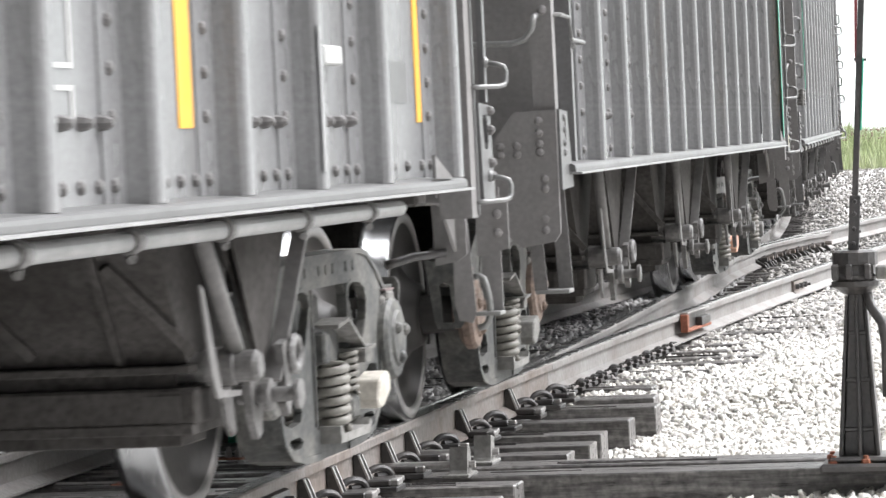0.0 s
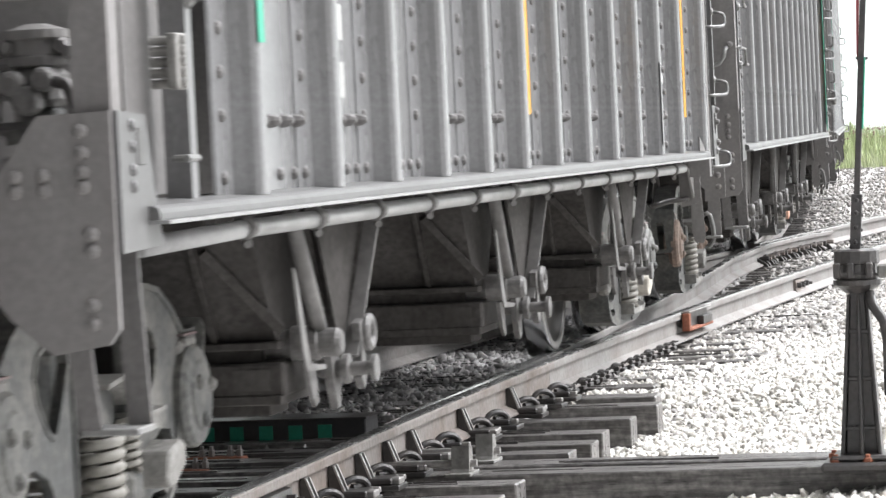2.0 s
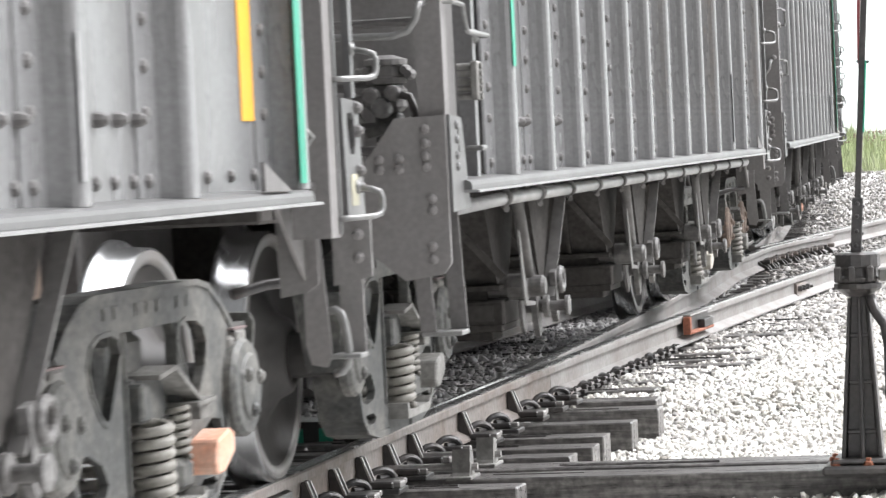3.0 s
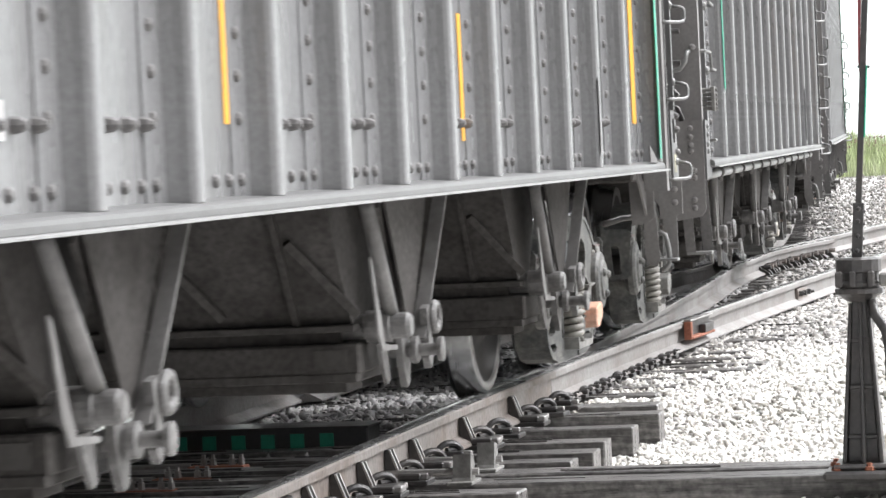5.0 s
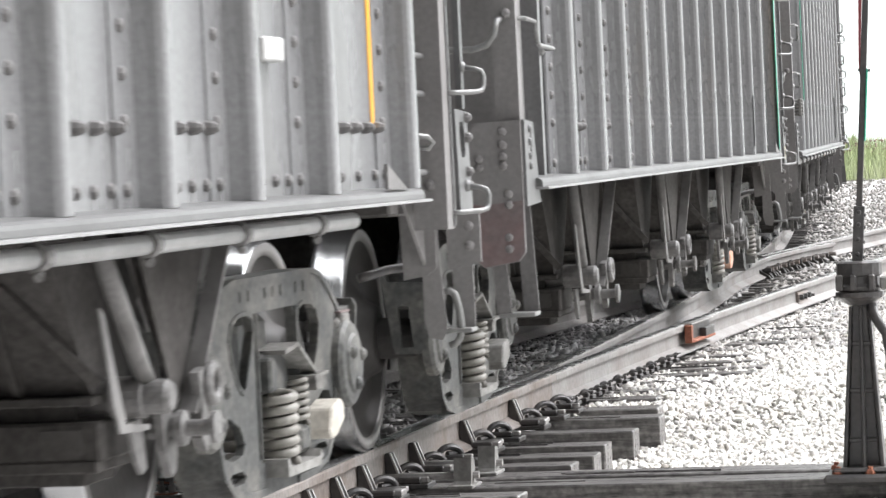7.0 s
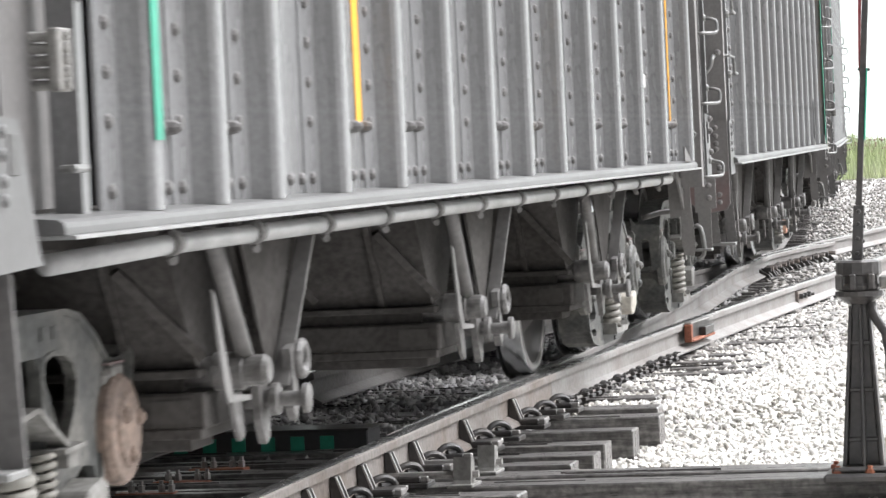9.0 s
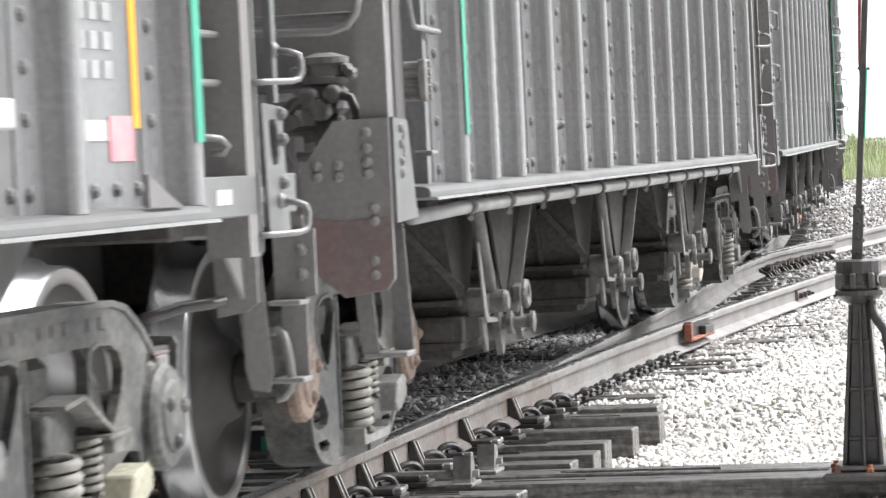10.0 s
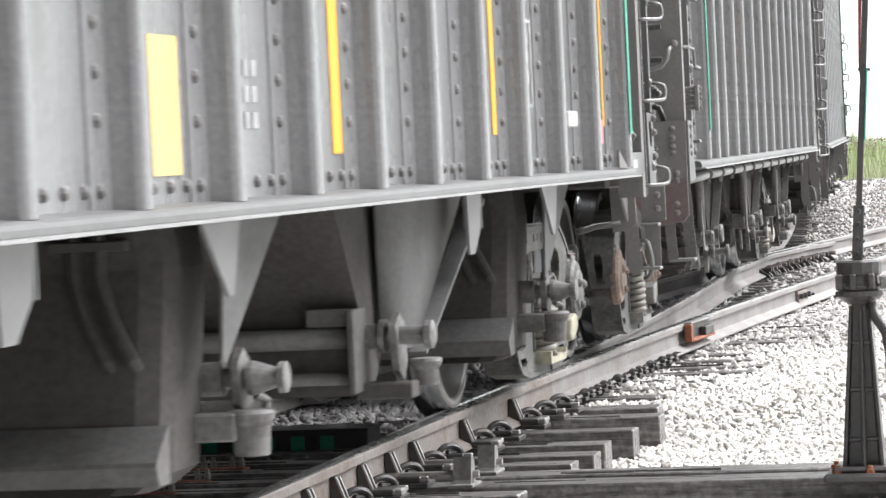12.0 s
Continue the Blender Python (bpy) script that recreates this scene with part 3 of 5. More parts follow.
def build_truck(car, u, shoe_colour, cap_colour=CAST, seat_colour=None):
    """A two-axle truck under a car, centred at u."""
    bm = bmesh.new()
    box(bm, -0.98, 0.98, -0.20, 0.20, 0.44, 0.685, 0.03)
    truck = part("truck", bm, CAST, car, "grey cast-steel two-axle freight truck")
    truck.location = (0, u, 0)
    for side in (-1, 1):
        X = lambda *v: sorted(side * q for q in v)
        frame_part = part("side_frame", side_frame(bmesh.new(), side), CAST, truck)
        # cast lettering along the top of the frame, worn past reading
        bm = bmesh.new()
        for k in range(9):
            if k not in (2, 6):
                box(bm, *X(1.0605, 1.064), -0.42 + 0.10 * k, -0.36 + 0.10 * k, 0.742, 0.778)
        tagged(part("cast_letters", bm, CAST, frame_part), kind="stuff")
        # bolster end, over the springs, with its sloping visor
        bm = bmesh.new()
        prism(bm, [(-0.15, 0.555), (0.02, 0.57), (0.16, 0.555), (0.20, 0.44), (0.14, 0.425), (-0.14, 0.425), (-0.17, 0.45)], "x", *X(0.95, 1.045))
        box(bm, *X(1.03, 1.085), -0.165, -0.085, 0.43, 0.545, 0.01)
        part("bolster_end", bm, CAST, truck)
        bm = bmesh.new()
        bar(bm, (side * 1.07, -0.10, 0.560), (side * 1.07, 0.07, 0.578), 0.014, 0.10, (1, 0, 0))
        bar(bm, (side * 1.07, 0.065, 0.578), (side * 1.07, 0.30, 0.465), 0.014, 0.10, (1, 0, 0))
        bar(bm, (side * 1.085, 0.22, 0.455), (side * 1.085, 0.40, 0.462), 0.012, 0.10, (1, 0, 0))
        bar(bm, (side * 1.10, 0.30, 0.43), (side * 1.10, 0.40, 0.43), 0.05, 0.03, (1, 0, 0))
        part("visor", bm, DUSTY, truck)
        for du, dw, r, wire, h0, h1, n in ((-0.06, 1.075, 0.053, 0.0165, 0.195, 0.425, 6.4), (0.20, 1.075, 0.030, 0.009, 0.30, 0.45, 6), (-0.12, 0.93, 0.056, 0.0165, 0.19, 0.42, 5.6), (0.10, 0.95, 0.056, 0.0165, 0.19, 0.42, 5.6)):
            part("spring", coil(bmesh.new(), (side * dw, du), r, wire, h0, h1, n), SPRING, truck, smooth=True)
        part("wedge", box(bmesh.new(), *X(1.04, 1.10), 0.13, 0.27, 0.20, 0.30, 0.02), CAST, truck)
        bm = bmesh.new()
        prism(bm, [(-0.19, 0.155), (0.24, 0.155), (0.27, 0.19), (0.25, 0.21), (0.235, 0.185), (-0.15, 0.185), (-0.165, 0.215), (-0.19, 0.215)], "x", *X(0.93, 1.135))
        part("spring_seat", bm, seat_colour or DUSTY, truck)
        bm = bmesh.new()
        prism(bm, [(0.33, 0.26), (0.36, 0.335), (0.50, 0.362), (0.535, 0.345), (0.535, 0.285), (0.42, 0.232), (0.35, 0.232)], "x", *X(1.055, 1.15))
        bmesh.ops.bevel(bm, geom=list(bm.edges), offset=0.007, segments=1, affect="EDGES", profile=0.5)
        part("brake_block", bm, shoe_colour, truck)
        for s in (-1, 1):
            # brake head and shoe against the wheel
            bm = bmesh.new()
            prism(bm, [(s * u, h) for u, h in ((0.30, 0.34), (0.44, 0.30), (0.425, 0.42), (0.43, 0.52), (0.465, 0.66), (0.40, 0.70), (0.31, 0.62))], "x", *X(0.66, 0.80))
            part("brake_head", bm, IRON, truck)
            bm = bmesh.new()
            lathe(bm, [(side * 0.93, 0.07), (side * 1.03, 0.07), (side * 1.032, 0.13), (side * 1.055, 0.158), (side * 1.085, 0.158), (side * 1.10, 0.145), (side * 1.105, 0.11), (side * 1.115, 0.10), (side * 1.12, 0.04)], 28, "x", (0, s * 0.889, RADIUS))
            part("bearing", bm, cap_colour, truck)
            for k in range(3):
                q = 2.094 * k + 0.4
                part("cap_bolt", dome(bmesh.new(), (side * 1.11, s * 0.889 + 0.072 * math.cos(q), RADIUS + 0.072 * math.sin(q)), 0.027, "x", side * 1.3), cap_colour, truck)
            bm = bmesh.new()
            box(bm, *X(0.95, 1.075), s * 0.889 - 0.09, s * 0.889 + 0.09, 0.575, 0.625, 0.012)
            box(bm, *X(1.05, 1.085), s * 0.889 - 0.05, s * 0.889 + 0.05, 0.60, 0.64, 0.008)
            part("adapter", bm, DUSTY, truck)
            part("adapter_pad", box(bmesh.new(), *X(0.98, 1.081), s * 0.889 - 0.075, s * 0.889 + 0.075, 0.641, 0.648), MAROON, truck, "thin faded red pad")
    for s in (-1, 1):
        axle = part("axle", lathe(bmesh.new(), [(-1.0, 0.075), (-0.90, 0.083), (0.90, 0.083), (1.0, 0.075)], 20), WHEEL, truck)
        turned = [axle, shared("wheel", WHEEL_LEFT, truck, Matrix()), shared("wheel", WHEEL_RIGHT, truck, Matrix())]
        for ob in turned:
            ob.location = (0, s * 0.889, RADIUS)
    # brake beam and hanger between the wheels
    bm = bmesh.new()
    rod(bm, [(-0.8, 0.36, 0.36), (0.8, 0.36, 0.36)], 0.03)
    rod(bm, [(-0.8, -0.36, 0.36), (0.8, -0.36, 0.36)], 0.03)
    part("brake_beam", bm, IRON, truck)


RIBS = [-0.05, 0.87, 1.70, 2.52, 3.35, 4.17, 4.99, 5.81, 6.63, 7.45, 8.27, 9.12, 10.2]
BODY_TOP = 3.30


def rib_mesh(side):
    """A pressed hat-section stake with flanges, closed at its foot."""
    out = [(-0.15, 1.488), (-0.145, 1.497), (-0.06, 1.503), (-0.025, 1.512), (-0.008, 1.545), (0.0, 1.568), (0.012, 1.581), (0.030, 1.587), (0.075, 1.587), (0.092, 1.578), (0.102, 1.56),
           (0.125, 1.505), (0.20, 1.497), (0.205, 1.488)]
    bm = bmesh.new()
    prism(bm, [(side * w, u) for u, w in out], "z", 1.082, BODY_TOP - 0.05)
    return bm


def build_sides(car, ribs, u0, u1, long_pins=True):
    for side in (-1, 1):
        bm = bmesh.new()
        box(bm, *sorted((side * 1.465, side * 1.49)), u0, u1, 1.07, BODY_TOP)
        sheet = part("side_sheet", bm, PAINT, car, "dark grey steel side sheet streaked with dust")
        me = mesh_of("rib", rib_mesh(side), PAINT)
        for u in ribs:
            shared("rib", me, sheet, pose(0, u, 0))
        # rivets along each stake and along the foot of each panel
        bm = bmesh.new()
        for u in ribs:
            for k in range(17):
                dome(bm, (side * 1.500, u - 0.085, 1.132 + (0.0 if k == 0 else 0.05) + 0.118 * k), 0.020, "x", side)
        for a, b in zip(ribs, ribs[1:]):
            for k in range(4):
                dome(bm, (side * 1.49, a + 0.24 + (b - a - 0.42) * k / 3, 1.132), 0.020, "x", side)
        for k, u in enumerate(ribs[1:]):
            if long_pins and k % 3 != 2:
                for q in range(4):
                    dome(bm, (side * 1.49, u - 0.15 - 0.15 * q, 1.284), 0.021, "x", side * 2.4)
        tagged(part("rivets", bm, PAINT_OLD, sheet), kind="stuff")
        bm = bmesh.new()
        prism(bm, [(side * w, h) for w, h in ((1.40, 1.090), (1.49, 1.088), (1.585, 1.080), (1.598, 1.073), (1.602, 1.062), (1.602, 1.046), (1.40, 1.046))], "y", -1.12, u1 - 0.06)
        sill = part("side_sill", bm, SILL, car, "grey steel side sill with a brighter lip")
        # the lip is coloured lighter than the sill face above it
        part("sill_lip", prism(bmesh.new(), [(side * w, h) for w, h in ((1.40, 1.045), (1.622, 1.045), (1.628, 1.042), (1.628, 1.036), (1.40, 1.036))], "y", -1.12, u1 - 0.06), LIP, sill)
        for u, s in ((u1 - 0.57, 1),):
            part("gusset", prism(bmesh.new(), [(u, 1.085), (u + s * 0.28, 1.080), (u, 1.165)], "x", *sorted((side * 1.589, side * 1.600))), PAINT_OLD, car)
        bm = bmesh.new()
        box(bm, *sorted((side * 1.39, side * 1.60)), u0 - 1.1, u1 + 0.5, BODY_TOP, BODY_TOP + 0.13, 0.01)
        part("top_chord", bm, PAINT, car)


def build_ends(car, primer=False, closed=False, step=0.0, patch=False):
    # end sheets and centre sill
    back = -0.95 if closed else -0.90
    part("end_wall", box(bmesh.new(), -1.462, 1.462, back, back + 0.012, 1.142, BODY_TOP), ENDS, car, "dusty brown-grey plain end sheet")
    for side in (-1, 1):
        part("recess_sheet", box(bmesh.new(), *sorted((side * 1.40, side * 1.412)), back + 0.016, -0.06, 1.10, BODY_TOP), PAINT_OLD, car)
    bm = bmesh.new()
    prism(bm, [(-0.12, BODY_TOP), (-0.10, BODY_TOP), (-0.10, 2.30), (0.92, 1.05), (0.90, 1.05), (-0.12, 2.29)], "x", -1.463, 1.463)
    part("end_sheet", bm, PAINT_OLD, car)
    for w in (-0.7, 0.0, 0.7, 1.25):
        part("end_post", box(bmesh.new(), w - 0.05, w + 0.05, -0.20, -0.121, 2.25, BODY_TOP), PAINT_OLD, car)
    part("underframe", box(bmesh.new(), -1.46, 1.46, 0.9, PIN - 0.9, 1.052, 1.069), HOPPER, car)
    bm = bmesh.new()
    prism(bm, [(PIN + 0.0, BODY_TOP), (PIN - 0.02, BODY_TOP), (PIN - 0.02, 2.30), (PIN - 0.92, 1.05), (PIN - 0.90, 1.05), (PIN + 0.0, 2.29)], "x", -1.463, 1.463)
    part("end_sheet", bm, PAINT_OLD, car)
    bm = bmesh.new()
    box(bm, -0.25, 0.25, -1.4, PIN + 1.2, 0.72, 1.02, 0.01)
    part("centre_sill", bm, PAINT_OLD, car)
    bm = bmesh.new()
    box(bm, -1.50, 1.50, -1.34, -1.24, 0.98, 1.14, 0.01)
    box(bm, -0.4, 0.4, -1.24, 0.2, 1.02, 1.04)
    part("end_sill", bm, ENDS, car)
    bm = bmesh.new()
    box(bm, -1.50, 1.50, PIN + 0.30, PIN + 0.42, 0.98, 1.14, 0.01)
    box(bm, -0.4, 0.4, PIN - 0.1, PIN + 0.3, 1.02, 1.04)
    part("end_sill", bm, ENDS, car)
    for u, s in ((-1.34, -1), (PIN + 1.15, 1)):
        bm = bmesh.new()
        box(bm, -0.07, 0.07, *sorted((u, u + s * 0.36)), 0.80, 0.94, 0.015)
        prism(bm, [(-0.16, u + s * 0.33), (0.02, u + s * 0.30), (0.16, u + s * 0.36), (0.13, u + s * 0.54), (-0.10, u + s * 0.54)], "z", 0.73, 1.01)
        part("coupler", bm, RUSTY, car, "rust-brown knuckle coupler")
    # bolsters over the trucks
    for u in (0.0, PIN):
        bm = bmesh.new()
        box(bm, -0.45, 0.45, u - 0.16, u + 0.16, 0.70, 1.05, 0.01)
        box(bm, -1.42, 1.42, u - 0.07, u + 0.07, 0.985, 1.05, 0.01)
        part("body_bolster", bm, HOPPER, car)
    for side in (-1, 1):
        X = lambda *v: sorted(side * q for q in v)
        # riveted corner plate and its side flange
        bm = bmesh.new()
        prism(bm, [(side * w, h) for w, h in ((1.27, 1.15), (1.385, 1.305), (1.562, 1.31), (1.562, 0.80), (1.535, 0.765), (1.40, 0.745), (1.30, 0.83), (1.27, 0.87))], "y", -1.365, -1.345)
        for w, h in ((1.49, 1.265), (1.49, 1.215), (1.49, 1.17), (1.49, 1.135), (1.395, 1.165), (1.395, 1.13), (1.325, 1.165), (1.325, 1.13), (1.505, 1.025), (1.505, 0.985), (1.50, 0.86), (1.50, 0.815)):
            dome(bm, (side * w, -1.365, h), 0.0185, "y", -1)
        part("corner_plate", bm, ENDS, car, "riveted corner plate")
        if primer:
            part("primer_patch", prism(bmesh.new(), [(side * w, h) for w, h in ((1.272, 1.01), (1.40, 0.985), (1.56, 1.0), (1.56, 0.802), (1.534, 0.768), (1.401, 0.748), (1.302, 0.832), (1.272, 0.872))], "y", -1.369, -1.366), MAROON, car, "oxide-red primer on the lower corner plate")
        bm = bmesh.new()
        prism(bm, [(-1.345, 1.31), (-1.12, 1.30), (-1.02, 1.02), (-1.00, 0.985), (-1.345, 0.975)], "x", *X(1.563, 1.575))
        for h in (1.275, 1.225, 1.17, 1.13):
            dome(bm, (side * 1.573, -1.24, h), 0.017, "x", side)
        part("side_flange", bm, SILL, car, "pale flange with a slot")
        bm = bmesh.new()
        box(bm, *X(1.574, 1.578), -1.20, -1.14, 1.18, 1.27, 0.002)
        part("slot", bm, IRON, car)
        part("end_handhold", rod(bmesh.new(), [(side * 0.95, -1.352, 1.60), (side * 0.955, -1.41, 1.595), (side * 1.40, -1.41, 1.585), (side * 1.455, -1.41, 1.60), (side * 1.485, -1.41, 1.64), (side * 1.495, -1.40, 1.69), (side * 1.50, -1.335, 1.70)], 0.013, 10), GRAB, car, smooth=True)
        bm = bmesh.new()
        prism(bm, [(side * w, u) for w, u in ((1.465, -1.335), (1.558, -1.335), (1.558, -1.25), (1.546, -1.25), (1.546, -1.32), (1.476, -1.32), (1.476, -1.20), (1.465, -1.20))], "z", 1.30, BODY_TOP)
        dome(bm, (side * 1.52, -1.335, 1.72), 0.022, "y", -1)
        part("corner_post", bm, ENDS, car)
        # side post between corner and body, with handholds
        bm = bmesh.new()
        box(bm, *X(1.45, 1.52), -0.52, -0.46, 1.07, BODY_TOP)
        part("side_post", bm, PAINT, car)
        for h in (1.60, 1.98, 2.36):
            bm = rod(bmesh.new(), [(side * 1.545, -1.29, h + 0.10), (side * 1.585, -1.27, h + 0.10), (side * 1.605, -1.16, h + 0.09), (side * 1.605, -1.10, h + 0.01), (side * 1.60, -1.04, h), (side * 1.575, -0.50, h), (side * 1.52, -0.49, h)], 0.0092)
            dome(bm, (side * 1.52, -0.49, h), 0.028, "x", side)
            part("handhold", bm, GRAB, car)
        # corner step
        bm = bmesh.new()
        bar(bm, (side * 1.525, -1.17, 1.0), (side * 1.548, -1.19, 0.565), 0.060, 0.012, (0, 1, 0))
        bar(bm, (side * 1.45, -1.335, 0.80), (side * 1.46, -1.30, 0.565), 0.055, 0.012, (0, 1, 0))
        part("step_hanger", bm, PAINT_OLD, car)
        bm = bmesh.new()
        box(bm, *X(1.435, 1.578), -1.305, -1.17, 0.548, 0.565, 0.003)
        part("step", bm, GRAB, car, "hanging corner step with a pale worn tread")
        # front corner: post, slotted plate, ladder loops and step
        bm = bmesh.new()
        prism(bm, [(side * w, PIN + u) for w, u in ((1.44, 0.20), (1.56, 0.20), (1.56, 0.31), (1.547, 0.31), (1.547, 0.222), (1.44, 0.222))], "z", 0.93, BODY_TOP)
        part("front_post", bm, ENDS, car)
        bm = plate(bmesh.new(), [(PIN + 0.33, 1.345), (PIN + 0.53, 1.335), (PIN + 0.57, 0.985), (PIN + 0.36, 0.975)],
              [[(PIN + 0.40, 1.30), (PIN + 0.46, 1.30), (PIN + 0.475, 1.28), (PIN + 0.48, 1.20), (PIN + 0.465, 1.175), (PIN + 0.42, 1.175), (PIN + 0.405, 1.20), (PIN + 0.39, 1.28)]], "x", *X(1.562, 1.574))
        part("front_plate", bm, SILL, car, "pale plate with a rounded slot")
        for h in (1.315, 1.245, 1.125, 1.075):
            part("plate_bolt", dome(bmesh.new(), (side * 1.574, PIN + 0.50, h), 0.020, "x", side * 1.5), PAINT_OLD, car)
        if patch:
            part("faded_patch", box(bmesh.new(), *X(1.5745, 1.5765), PIN + 0.41, PIN + 0.49, 1.02, 1.115), CREAM, car, "faded cream paint patch")
        part("ladder_stile", box(bmesh.new(), *X(1.553, 1.577), PIN + 0.45, PIN + 0.49, 1.346, BODY_TOP), SILL, car)
        # separate strip imitates the light caught along the post's flange edge
        part("post_edge", box(bmesh.new(), *X(1.5605, 1.566), PIN + 0.292, PIN + 0.312, 0.94, BODY_TOP), SILL, car, "strip for the lit edge of the post flange")
        part("post_bolt", dome(bmesh.new(), (side * 1.50, PIN + 0.20, 1.085), 0.022, "y", -1), PAINT_OLD, car)
        part("brake_hose", rod(bmesh.new(), [(side * 1.18, PIN + 0.42, 0.765), (side * 1.22, PIN + 0.45, 0.775), (side * 1.27, PIN + 0.48, 0.79), (side * 1.33, PIN + 0.52, 0.795), (side * 1.38, PIN + 0.55, 0.80)], 0.017, 10), IRON, car, smooth=True)
        # recess sheet behind the ladder
        part("recess_sheet", box(bmesh.new(), *X(1.425, 1.435), PIN + 0.005, PIN + 0.36, 1.05, BODY_TOP), PAINT_OLD, car)
        # handholds: a low bar from the post, bent up and back to the stile
        for h in (0.985, 1.40, 1.80, 2.20):
            bm = rod(bmesh.new(), [(side * 1.56, PIN + 0.29, h), (side * 1.59, PIN + 0.31, h), (side * 1.635, PIN + 0.43, h + 0.002), (side * 1.648, PIN + 0.46, h + 0.008), (side * 1.652, PIN + 0.47, h + 0.025),
                                   (side * 1.652, PIN + 0.475, h + 0.055), (side * 1.645, PIN + 0.475, h + 0.075), (side * 1.625, PIN + 0.465, h + 0.083), (side * 1.58, PIN + 0.47, h + 0.09)], 0.0092, 10)
            dome(bm, (side * 1.572, PIN + 0.47, h + 0.092), 0.024, "x", side)
            part("handhold", bm, GRAB, car, smooth=True)
        part("hook", rod(bmesh.new(), [(side * 1.44, PIN + 0.01, 1.255), (side * 1.50, PIN + 0.02, 1.255), (side * 1.535, PIN + 0.05, 1.25), (side * 1.55, PIN + 0.06, 1.23), (side * 1.535, PIN + 0.06, 1.21), (side * 1.51, PIN + 0.05, 1.215)], 0.010), GRAB, car, smooth=True)
        # brown end bracket and bolted plate between the step hangers
        part("end_bracket", prism(bmesh.new(), [(side * w, h) for w, h in ((1.325, 1.03), (1.455, 1.03), (1.455, 0.79), (1.42, 0.765), (1.335, 0.75))], "y", PIN + step + 0.62, PIN + step + 0.634), ENDS, car)
        part("bracket_web", prism(bmesh.new(), [(PIN + step + 0.30, 1.045), (PIN + step + 0.62, 1.045), (PIN + step + 0.62, 0.80)], "x", *X(1.405, 1.417)), ENDS, car)
        bm = prism(bmesh.new(), [(side * w, h) for w, h in ((1.462, 0.99), (1.585, 0.99), (1.585, 0.80), (1.462, 0.775))], "y", PIN + step + 0.775, PIN + step + 0.788)
        for w, h in ((1.545, 0.93), (1.545, 0.86)):
            dome(bm, (side * w, PIN + step + 0.775, h), 0.019, "y", -1)
        part("bolted_plate", bm, ENDS, car)
        for h in (1.13, 1.40, 1.53, 1.86):
            bm = rod(bmesh.new(), [(side * 1.49, PIN - 0.02, h), (side * 1.49, PIN + 0.20, h)], 0.011)
            part("rung", bm, GRAB, car)
        bm = bmesh.new()
        prism(bm, [(side * w, h) for w, h in ((1.385, 1.03), (1.435, 1.03), (1.465, 0.57), (1.45, 0.53), (1.40, 0.54), (1.385, 0.60))], "y", PIN + step + 0.70, PIN + step + 0.712)
        prism(bm, [(side * w, h) for w, h in ((1.475, 1.03), (1.55, 1.03), (1.55, 0.57), (1.49, 0.57), (1.475, 0.70))], "y", PIN + step + 0.79, PIN + step + 0.80)
        part("step_hanger", bm, ENDS, car)
        bm = bmesh.new()
        box(bm, *X(1.462, 1.556), PIN + step + 0.70, PIN + step + 0.80, 0.555, 0.57, 0.003)
        part("step", bm, GRAB, car, "hanging step with a pale worn tread")
        hook = [(1.455, 0.700), (1.475, 0.705), (1.492, 0.692), (1.500, 0.665), (1.508, 0.62), (1.512, 0.57), (1.505, 0.535), (1.488, 0.515), (1.465, 0.51)]
        part("hose_hook", rod(bmesh.new(), [(side * w, PIN + step + 0.73, h) for w, h in hook], 0.013, 10), GRAB, car, smooth=True)


